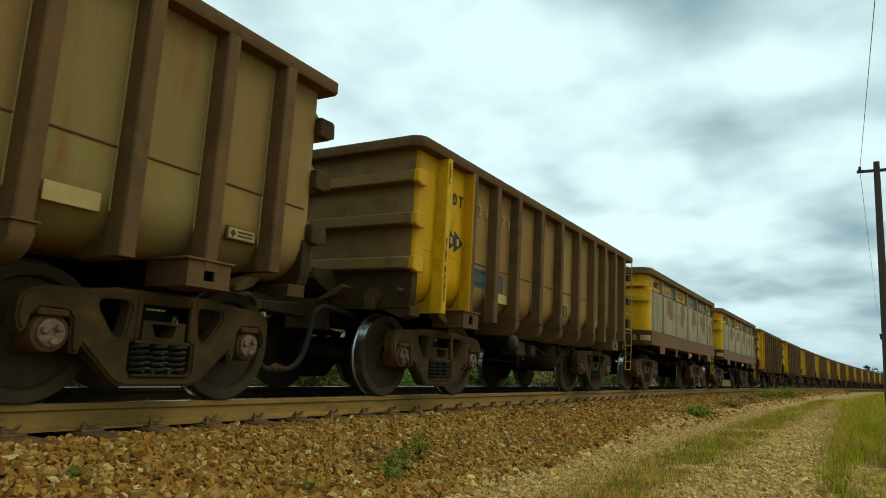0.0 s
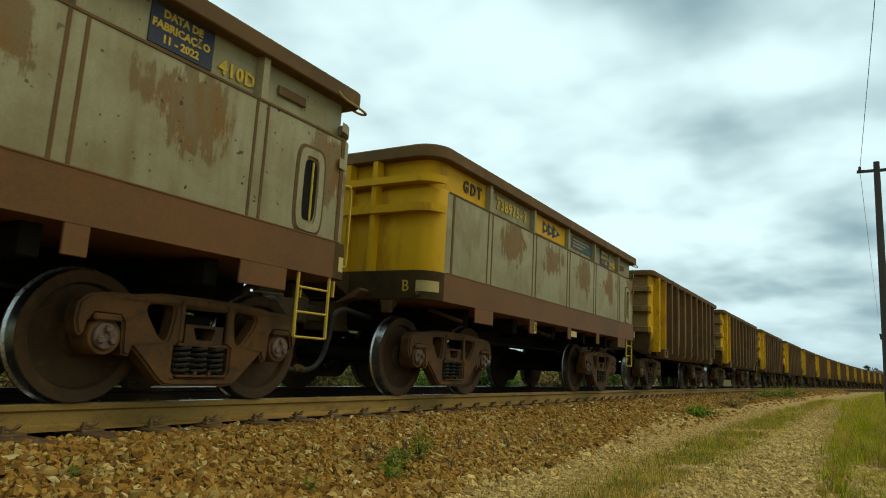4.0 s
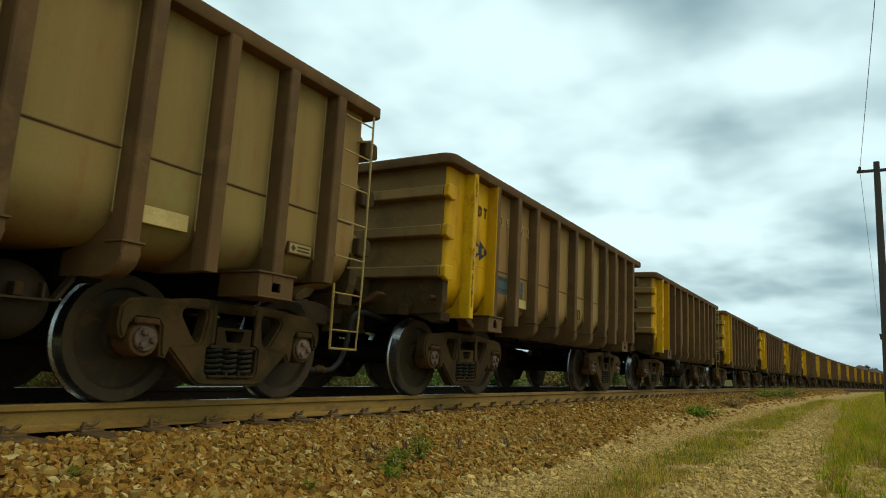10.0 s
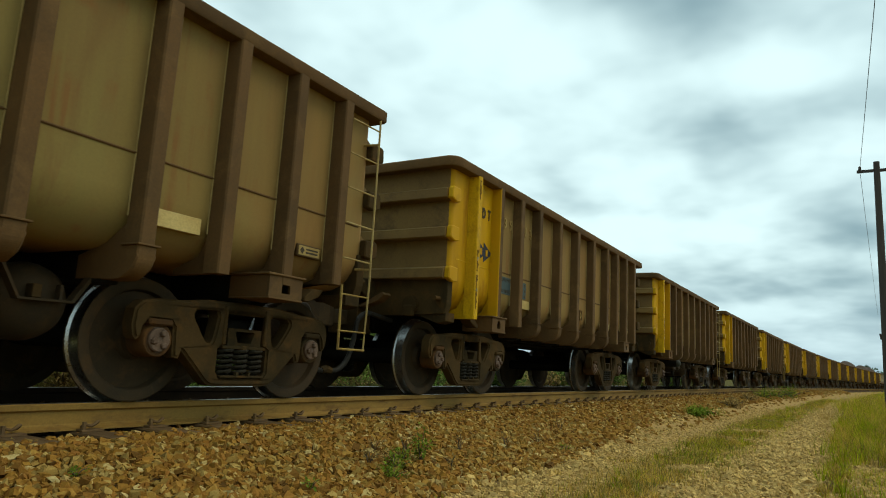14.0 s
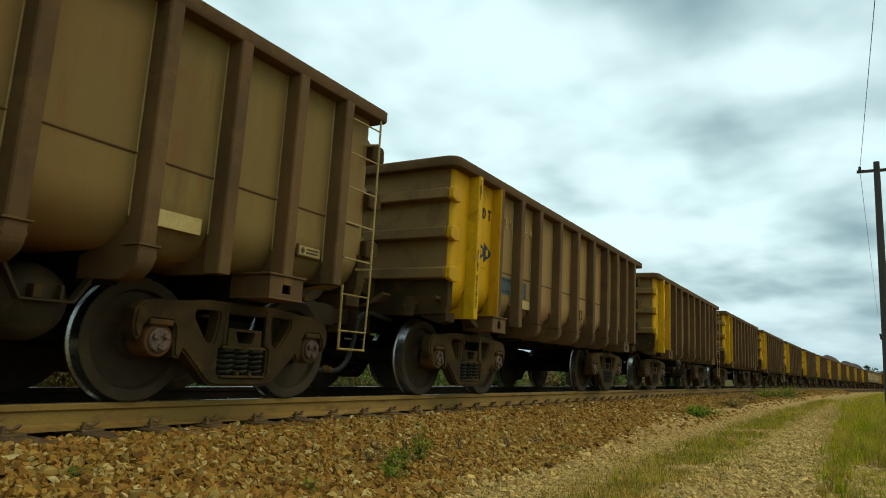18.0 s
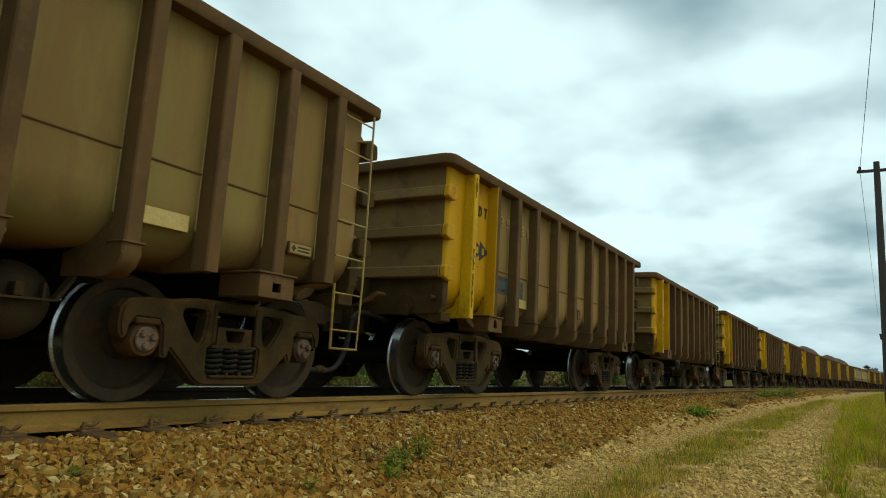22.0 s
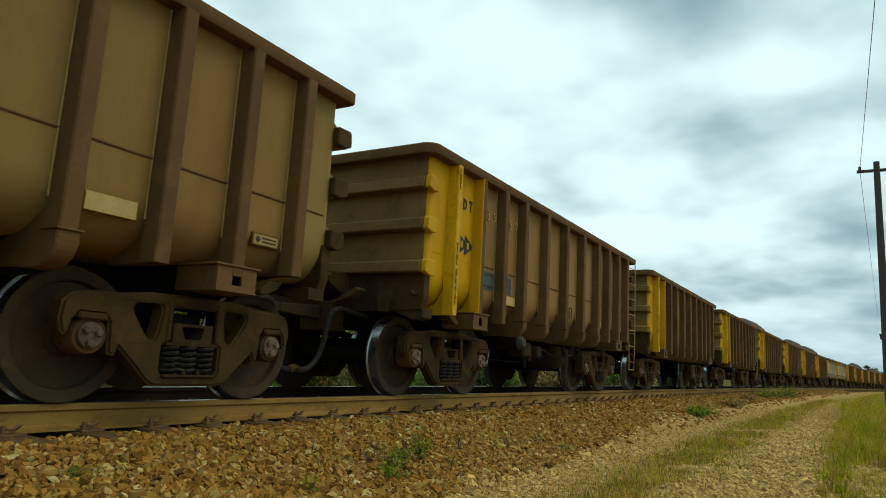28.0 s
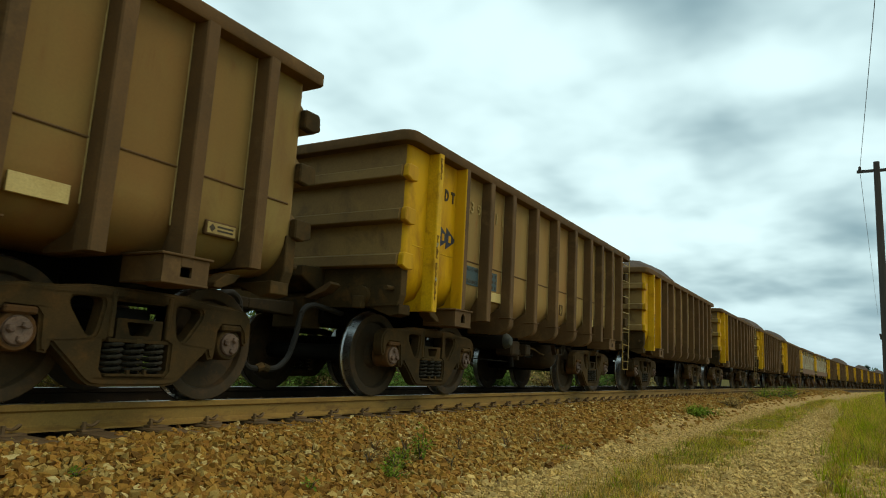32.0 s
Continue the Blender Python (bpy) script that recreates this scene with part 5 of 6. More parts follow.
# ---- ground ----
def height(v, x):
    """Height of the ground v metres across from the track's centre line."""
    prof = [(-4000, 30.0), (-800, 6.0), (-120, -0.2), (-30, -0.45), (-9.0, -0.45), (-6.6, -0.44), (-5.5, -0.46), (-5.0, -0.52), (-4.4, -0.49), (-3.8, -0.49), (-3.3, -0.53), (-3.0, -0.48), (-2.2, -0.33),
            (-1.75, -0.245), (-1.45, -0.225), (-1.1, -0.235), (1.45, -0.215), (1.75, -0.235), (3.0, -0.50), (4.2, -0.62), (5.2, -0.35), (8.0, 0.85), (11, 1.3), (60, 1.6), (300, 2.4), (4000, 40.0)]
    for (a, ha), (b, hb) in zip(prof, prof[1:]):
        if a <= v <= b:
            h = ha + (hb - ha) * (v - a) / (b - a)
            break
    if v > 4.2:
        k = max(0.0, min(1.0, (16.0 - x) / 10.0))
        h += k * 0.9 * max(0.0, min(1.0, (v - 4.5) / 5.0))
    if v < -2.9 or v > 3.0:
        h += 0.025 * noise.noise((x * 0.8, v * 0.8, 0.0)) + 0.01 * noise.noise((x * 3.0, v * 3.0, 5.0))
    return h


def toe(x):
    """Where the ballast shoulder meets the dirt: it draws nearer the track further off."""
    return -3.15 + 0.6 * max(0.0, min(1.0, (x - 6.5) / 7.0))


def spread(stops):
    out = []
    for a, b, step in stops:
        n = max(1, round((b - a) / step))
        out += [a + (b - a) * k / n for k in range(n)]
    return out + [stops[-1][1]]


def build_ground():
    xs = spread([(-3000, -300, 450), (-300, -40, 26), (-40, 0, 4), (0, 16, 0.16), (16, 40, 0.5), (40, 120, 2), (120, 300, 9), (300, 3500, 320)])
    vs = spread([(-3000, -300, 450), (-300, -40, 26), (-40, -8, 3), (-8, -5.6, 0.2), (-5.6, -1.4, 0.1), (-1.4, 1.4, 0.7), (1.4, 6, 0.3), (6, 16, 0.7), (16, 60, 6), (60, 400, 40), (400, 3000, 430)])
    verts = [on_track(x, v, height(v, x)) for x in xs for v in vs]
    nv = len(vs)
    faces = [(i * nv + j, (i + 1) * nv + j, (i + 1) * nv + j + 1, i * nv + j + 1) for i in range(len(xs) - 1) for j in range(nv - 1)]
    me = bpy.data.meshes.new("ground")
    me.from_pydata(verts, [], faces)
    at = me.attributes.new("across", "FLOAT", "POINT")
    at.data.foreach_set("value", [v for _ in xs for v in vs])
    at = me.attributes.new("from_toe", "FLOAT", "POINT")
    at.data.foreach_set("value", [v - toe(x) for x in xs for v in vs])
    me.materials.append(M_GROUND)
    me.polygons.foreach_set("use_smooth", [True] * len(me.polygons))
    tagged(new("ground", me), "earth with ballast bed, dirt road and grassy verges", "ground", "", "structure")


build_ground()


def build_rail(v, side):
    """One rail: foot, web and head swept along the line."""
    sec = [(-0.075, -0.187), (-0.075, -0.175), (-0.02, -0.158), (-0.009, -0.145), (-0.009, -0.06), (-0.034, -0.045), (-0.036, -0.010), (-0.030, -0.002), (-0.02, 0.0),
           (0.02, 0.0), (0.030, -0.002), (0.036, -0.010), (0.034, -0.045), (0.009, -0.06), (0.009, -0.145), (0.02, -0.158), (0.075, -0.175), (0.075, -0.187)]
    xs = spread([(-60, 0, 6), (0, 40, 1.0), (40, 300, 6)])
    bm = bmesh.new()
    rings = [[bm.verts.new(on_track(x, v + a, z)) for a, z in sec] for x in xs]
    n = len(sec)
    for a, b in zip(rings, rings[1:]):
        for k in range(n):
            f = bm.faces.new((a[k], b[k], b[(k + 1) % n], a[(k + 1) % n]))
            if 7 <= k <= 9:
                f.material_index = 1
    bm.faces.new(rings[0]), bm.faces.new(rings[-1][::-1])
    bmesh.ops.recalc_face_normals(bm, faces=list(bm.faces))
    ob = part("rail", bm, [side, M_RAILTOP])
    tagged(ob, "tan dusty steel rail with a worn bright head", "rail", "rails of the track", "structure")


build_rail(-0.836, M_RAIL)
# the far rail takes the material with the train's shade painted in
build_rail(0.836, M_RAILSHADE)


def build_sleepers():
    bm = box(bmesh.new(), -0.12, 0.12, -1.36, 1.36, -0.36, -0.195, 0.012)
    me_s = bpy.data.meshes.new("sleeper")
    bm.to_mesh(me_s), bm.free()
    me_s.materials.append(M_SLEEPER)
    bm = bmesh.new()
    # a bent spring clip on a small base plate
    box(bm, -0.085, 0.085, -0.15, -0.07, -0.195, -0.178, 0.003)
    tube(bm, curve_pts([(-0.055, -0.085, -0.165), (-0.05, -0.12, -0.145), (-0.02, -0.155, -0.15), (0.02, -0.15, -0.125), (0.05, -0.115, -0.13), (0.05, -0.07, -0.155)], 5), 0.011, 6)
    tube(bm, [(-0.06, -0.125, -0.185), (-0.06, -0.125, -0.125)], 0.016, 7)
    me_c = bpy.data.meshes.new("rail_clip")
    bm.to_mesh(me_c), bm.free()
    me_c.materials.append(M_CLIP)
    x = 1.93
    k = 0
    while x < 42:
        s = new("sleeper", me_s)
        s.matrix_world = Matrix.Translation(on_track(x, 0, 0)) @ Matrix.Rotation(turn_at(x), 4, "Z")
        tagged(s, "dark weathered sleeper half buried in ballast", "sleeper", "sleepers of the track")
        for v in (-0.836, 0.836):
            c = new("rail_clip", me_c)
            c.parent, c.location = s, (0, v, 0)
        x += 0.545
    bm = bmesh.new()
    while x < 160:
        p = on_track(x, 0, 0)
        box(bm, x - 0.12, x + 0.12, p[1] - 1.36, p[1] + 1.36, -0.36, -0.195)
        x += 0.545
    tagged(part("far_sleepers", bm, M_SLEEPER), "row of dark sleepers under the far track", "sleeper", "", "stuff")


build_sleepers()


RNG = np.random.default_rng(11)


def slab_stone(n=5):
    """A flat chip: two uneven rings of corners, capped."""
    ring = [(math.cos(math.tau * k / n), math.sin(math.tau * k / n)) for k in range(n)]
    v = [(x, y, -1.0) for x, y in ring] + [(0.94 * x, 0.94 * y, 1.0) for x, y in ring]
    f = [(k, (k + 1) % n, n + (k + 1) % n) for k in range(n)] + [(k, n + (k + 1) % n, n + k) for k in range(n)]
    f += [(0, k + 1, k) for k in range(1, n - 1)] + [(n, n + k, n + k + 1) for k in range(1, n - 1)]
    return np.array(v, float), np.array(f)


CHIP_V, CHIP_F = slab_stone()


def stone_cloud(name, places, sizes, mat, label, category, rough=0.33, flat=0.55, tilt=1.1):
    """Many angular stones in one mesh."""
    n = len(places)
    V = np.repeat(CHIP_V[None], n, 0) + RNG.uniform(-rough, rough, (n, len(CHIP_V), 3))
    V[:, :, 2] += V[:, :, :2] @ np.array([1.0, 1.0]) * RNG.uniform(-0.5, 0.5, (n, 1))        # wedge-shaped chips
    V *= (sizes[:, None] * RNG.uniform(0.65, 1.3, (n, 3)) * np.array([1.15, 1.05, flat]))[:, None, :]
    # any heading, with a moderate tilt
    h, d, k = RNG.uniform(0, math.pi, n), RNG.uniform(0, math.tau, n), RNG.normal(0, tilt / 2, n)
    ch, sh, ck, sk = np.cos(h), np.sin(h), np.cos(k), np.sin(k)
    w, x, y, z = ck * ch, sk * np.cos(d), sk * np.sin(d), ck * sh
    R = np.stack([1 - 2 * (y * y + z * z), 2 * (x * y - z * w), 2 * (x * z + y * w), 2 * (x * y + z * w), 1 - 2 * (x * x + z * z), 2 * (y * z - x * w),
                  2 * (x * z - y * w), 2 * (y * z + x * w), 1 - 2 * (x * x + y * y)], 1).reshape(n, 3, 3)
    V = np.einsum("nij,nkj->nki", R, V) + places[:, None, :]
    F = CHIP_F[None] + (np.arange(n) * len(CHIP_V))[:, None, None]
    me = bpy.data.meshes.new(name)
    V, F = V.reshape(-1, 3), F.reshape(-1, 3)
    me.vertices.add(len(V)), me.loops.add(F.size), me.polygons.add(len(F))
    me.vertices.foreach_set("co", V.ravel())
    me.loops.foreach_set("vertex_index", F.ravel())
    me.polygons.foreach_set("loop_start", np.arange(len(F)) * 3)
    me.polygons.foreach_set("use_smooth", np.zeros(len(F), bool))
    me.update(calc_edges=True)
    me.materials.append(mat)
    ob = new(name, me)
    return tagged(ob, label, category, "", "stuff")


def scatter(x0, x1, v0, v1, density, lift=0.0):
    n = int((x1 - x0) * (v1 - v0) * density)
    xs, vs = RNG.uniform(x0, x1, n), RNG.uniform(v0, v1, n)
    return np.array([on_track(x, v, height(v, x) + lift) for x, v in zip(xs, vs)]), vs


def near_stones():
    """The stones nearest the camera, one object each on twelve shared meshes."""
    root = tagged(new("ballast_shoulder"), "loose ochre ballast stones on the shoulder beside the track", "ballast", "", "stuff")
    shapes = []
    for k in range(12):
        V = CHIP_V + RNG.uniform(-0.33, 0.33, CHIP_V.shape)
        V *= np.array([1.2, 1.0, 0.55]) * RNG.uniform(0.8, 1.25, 3)
        me = bpy.data.meshes.new("stone")
        me.from_pydata([tuple(p) for p in V], [], [tuple(int(i) for i in f) for f in CHIP_F])
        me.materials.append(M_STONEPART)
        shapes.append(me)
    p, _ = scatter(2.0, 4.3, -3.0, -2.45, 237, 0.018)
    for k, q in enumerate(p[:300]):
        ob = new("stone", shapes[k % 12])
        ob.parent, ob.location, ob.rotation_euler = root, q, (RNG.normal(0, 0.7), RNG.normal(0, 0.7), RNG.uniform(0, 6.28))
        s = 0.025 * RNG.uniform(0.7, 1.35)
        ob.scale = (s, s, s)


def build_ballast():
    P, S = [], []
    for x0, x1, den, size in ((-4, 1.2, 300, 0.034), (1.2, 9, 2050, 0.0235), (9, 20, 900, 0.031), (20, 45, 330, 0.038), (45, 90, 60, 0.07)):
        p, v = scatter(x0, x1, -3.15, -0.95, den)
        edge = np.array([v[i] - toe(p[i][0]) for i in range(len(p))])
        keep = RNG.uniform(size=len(p)) < np.clip((edge + 0.1) / 0.35, 0.04, 1)
        p = p[keep]
        v = v[keep]
        near = v > -1.18        # a dusty strip stays bare along the rail foot
        p = p[~near | (RNG.uniform(size=len(p)) < 0.3)]
        p[:, 2] += RNG.uniform(-0.03, 0.022, len(p))
        P.append(p), S.append(RNG.uniform(0.45, 1.4, len(p)) * size)
    P, S = np.concatenate(P), np.concatenate(S)
    stone_cloud("ballast", P, S, M_STONE, "angular ochre and brown ballast stones beside the track", "ballast")
    # stones between the rails, coloured dark as if in the train's shade
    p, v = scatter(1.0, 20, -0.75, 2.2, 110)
    stone_cloud("inner_ballast", p, RNG.uniform(0.6, 1.3, len(p)) * 0.035, M_INNER, "ballast stones between the rails, coloured dark for the train's shade", "ballast")
    near_stones()
    # pale grit of the road
    P, S = [], []
    for x0, x1, v0, v1, den, size in ((2.5, 10, -5.9, -3.0, 700, 0.010), (6, 11, -6.6, -5.4, 240, 0.015), (10, 20, -4.5, -3.6, 300, 0.013), (2.5, 12, -5.5, -4.3, 420, 0.017), (10, 30, -5.5, -4.4, 300, 0.016), (30, 60, -5.5, -4.4, 60, 0.025), (1.5, 10, -3.9, -3.0, 900, 0.009), (10, 26, -3.8, -3.0, 220, 0.014), (1.5, 9, -3.45, -2.9, 130, 0.024), (9, 12, -3.1, -2.6, 130, 0.02), (12, 20, -2.85, -2.3, 120, 0.022), (3, 12, -5.4, -4.6, 70, 0.024), (3, 14, -5.3, -4.5, 160, 0.016)):
        p, _ = scatter(x0, x1, v0, v1, den)
        P.append(p), S.append(RNG.uniform(0.5, 1.6, len(p)) * size)
    stone_cloud("road_gravel", np.concatenate(P), np.concatenate(S), M_GRIT, "pale tan gravel on the dirt road", "gravel")


build_ballast()


def blades(name, places, hts, mat, label, lean=0.5, width=0.006, category="grass", fan=None):
    """Curved grass blades, two segments each, in one mesh."""
    n = len(places)
    a = RNG.uniform(0, math.tau, n)
    side = np.stack([np.cos(a), np.sin(a), np.zeros(n)], 1)
    b = RNG.uniform(0, math.tau, n)
    out = (np.stack([np.cos(b), np.sin(b), np.zeros(n)], 1) if fan is None else fan) * (RNG.uniform(0.1, lean, n) * hts)[:, None]
    w = (width * RNG.uniform(0.6, 1.4, n))[:, None]
    up = np.array([0, 0, 1.0])
    p0 = places - up * 0.02
    p1 = places + out * 0.35 + up * (hts * 0.55)[:, None]
    p2 = places + out + up * hts[:, None]
    V = np.stack([p0 - side * w, p0 + side * w, p1 - side * w * 0.7, p1 + side * w * 0.7, p2], 1).reshape(-1, 3)
    k = (np.arange(n) * 5)[:, None]
    F = np.concatenate([k + np.array([0, 1, 3]), k + np.array([0, 3, 2]), k + np.array([2, 3, 4])], 1).reshape(-1, 3)
    me = bpy.data.meshes.new(name)
    me.vertices.add(len(V)), me.loops.add(F.size), me.polygons.add(len(F))
    me.vertices.foreach_set("co", V.ravel())
    me.loops.foreach_set("vertex_index", F.ravel())
    me.polygons.foreach_set("loop_start", np.arange(len(F)) * 3)
    me.update(calc_edges=True)
    me.materials.append(mat)
    return tagged(new(name, me), label, category, "", "stuff")


def clumped(p, scale, cut):
    k = np.array([noise.noise((a[0] * scale, a[1] * scale, 3.0)) for a in p])
    return p[k > cut]


def tufts(x0, x1, v0, v1, density, h, cut, per=26):
    """Places, heights and outward leans of blades that stand in fans."""
    m, w = (v0 + v1) / 2, (v1 - v0) / 2
    c, v = scatter(x0, x1, v0 - 0.3 * w, v1 + 0.3 * w, density)
    c = c[RNG.uniform(size=len(c)) < np.exp(-np.abs((v - m) / (0.9 * w)) ** 4)]
    c = clumped(c, 0.9, cut)
    n = len(c)
    size = RNG.uniform(0.4, 1.3, n)
    P = np.repeat(c, per, 0)
    a = RNG.uniform(0, math.tau, len(P))
    k = np.repeat(size, per)
    d = np.stack([np.cos(a), np.sin(a), np.zeros(len(P))], 1)
    P = P + d * (RNG.uniform(0, 0.05, len(P)) * k * (h / 0.15))[:, None]
    return P, h * k * RNG.uniform(0.35, 1.1, len(P)), d


def build_grass():
    for name, mat, share, label in (("grass_tufts", M_BLADE, 1.0, "tufts of green grass beside the dirt road"), ("dry_grass_tufts", M_DRY, 1.1, "tufts of straw-coloured grass beside the dirt road"), ("brown_grass_tufts", M_BRUSH, 0.3, "withered brown grass beside the dirt road")):
        Q = [tufts(2.8, 9, -4.4, -3.75, 22 * share, 0.075, 0.0), tufts(9, 20, -4.5, -3.75, 14 * share, 0.095, -0.1), tufts(20, 45, -4.6, -3.7, 4 * share, 0.18, -0.2),
             tufts(6.2, 9, -5.62, -5.38, 40 * share, 0.13, -0.05), tufts(6, 9, -7.2, -6.1, 34 * share, 0.22, 0.0), tufts(9, 20, -7.6, -5.5, 22 * share, 0.32, -0.2), tufts(20, 45, -9.5, -5.42, 5 * share, 0.5, -0.4), tufts(-6, 2, -5.2, -3.6, 7 * share, 0.10, 0.0), tufts(1.6, 8, -3.75, -3.2, 3 * share, 0.07, 0.0)]
        blades(name, np.concatenate([q[0] for q in Q]), np.concatenate([q[1] for q in Q]), mat, label, 0.9, 0.003, "grass", np.concatenate([q[2] for q in Q]))
    # strip between the wheel tracks
    P, H = [], []
    for x0, x1, den, h in ((3.0, 9, 3000, 0.058), (9, 20, 2300, 0.075), (20, 45, 600, 0.11)):
        p, v = scatter(x0, x1, -4.75, -3.5, den)
        p = p[RNG.uniform(size=len(p)) < np.exp(-((v + 4.12) / 0.30) ** 2)]
        p = clumped(p, 1.1, -0.22 if x0 > 5 else -0.30)
        P.append(p), H.append(RNG.uniform(0.4, 1.3, len(p)) * h)
    P, H = np.concatenate(P), np.concatenate(H)
    u = RNG.uniform(size=len(P)) + 0.30 * (P[:, 0] < 6.5 + 2.0 * RNG.uniform(size=len(P)))      # straw-coloured nearer the camera
    m, mo, md = u < 0.34, (u >= 0.34) & (u < 0.66), u >= 0.66
    blades("strip_grass", P[m], H[m], M_BLADE, "short green grass strip between wheel tracks", 1.0, 0.0026)
    blades("strip_olive_grass", P[mo], H[mo] * 1.15, M_BANKGRASS, "short dull olive grass strip between wheel tracks", 1.0, 0.0028)
    blades("strip_dry_grass", P[md], H[md], M_DRY, "short straw-coloured grass strip between wheel tracks", 1.0, 0.0022)
    # verge on the camera's side of the road
    P, H = [], []
    for x0, x1, v0, den, h in ((6.0, 9, -6.8, 700, 0.07), (9, 20, -7.6, 800, 0.16), (20, 45, -9.5, 300, 0.30), (45, 110, -14, 60, 0.45)):
        p, v = scatter(x0, x1, v0, -5.4, den)
        p = clumped(p, 1.2, -0.22)
        tuft = np.array([noise.noise((a[0] * 2.3, a[1] * 2.3, 8.0)) for a in p])
        P.append(p), H.append(RNG.uniform(0.3, 1.2, len(p)) * h * np.clip(0.9 + 1.1 * tuft, 0.25, 1.7))
    P, H = np.concatenate(P), np.concatenate(H)
    m = RNG.uniform(size=len(P)) < 0.58
    blades("verge_grass", P[m], H[m], M_BLADE, "tall yellow-green grass on the road verge", 0.8, 0.0028)
    blades("verge_dry_grass", P[~m], H[~m], M_DRY, "tall straw-coloured grass on the road verge", 0.8, 0.0024)
    # bank behind the track
    P, H = [], []
    for x0, x1, den in ((2, 14, 260), (14, 40, 90)):
        p, _ = scatter(x0, x1, 2.8, 10.0, den)
        p = clumped(p, 0.5, -0.3)
        P.append(p), H.append(RNG.uniform(0.3, 1.2, len(p)) * 0.30)
    P, H = np.concatenate(P), np.concatenate(H)
    m = RNG.uniform(size=len(P)) < 0.78
    blades("bank_grass", P[m], H[m], M_BANKGRASS, "rough green grass on the bank behind the track", 1.0, 0.005)
    blades("bank_dry_grass", P[~m], H[~m], M_BRUSH, "dry straw grass on the bank behind the track", 1.0, 0.005)


build_grass()


def leaf_mesh(bm, at, d, size, width=0.26):
    """One pointed leaf along d."""
    d = d.normalized()
    s = d.cross(Vector((0, 0, 1)))
    s = (s if s.length > 0.1 else Vector((1, 0, 0))).normalized() * size * width
    a, b = at, at + d * size
    m1 = at + d * size * 0.45 + Vector((0, 0, size * 0.06))
    v = [bm.verts.new(p) for p in (a, m1 + s, b, m1 - s)]
    bm.faces.new(v)


def shrub(name, place, r, h, count, leaf, seed, label, mat=None, stems=7, category="shrub"):
    """Stems from the root with leaves in clumps, uneven in outline."""
    rnd = random.Random(seed)
    root = new(name)
    root.location = place
    bs, bl = bmesh.new(), bmesh.new()
    tips = []
    for k in range(stems):
        a = math.tau * k / stems + rnd.uniform(-0.4, 0.4)
        o = rnd.uniform(0.25, 1.0)
        tip = Vector((math.cos(a) * r * o, math.sin(a) * r * o, h * rnd.uniform(0.55, 1.05) * (1 - 0.3 * o)))
        pts = curve_pts([(0, 0, -0.05), tip * 0.4 + Vector((0, 0, h * 0.12)), tip], 4)
        tube(bs, pts, [max(0.004, r * 0.03) * (1 - 0.7 * i / (len(pts) - 1)) for i in range(len(pts))], 5)
        tips += pts[2:]
    for k in range(count):
        p = rnd.choice(tips) + Vector((rnd.gauss(0, 1), rnd.gauss(0, 1), rnd.gauss(0, 0.8))) * r * 0.16
        p.z = max(p.z, 0.01)
        d = Vector((p.x + rnd.gauss(0, r * 0.5), p.y + rnd.gauss(0, r * 0.5), rnd.gauss(0.1, 0.45) * r))
        leaf_mesh(bl, p, d, leaf * rnd.uniform(0.6, 1.4))
    part("branchwork", bs, M_BARK, root)["kind"] = "stuff"
    part("leaves", bl, mat or M_LEAF, root)
    return tagged(root, label, category)


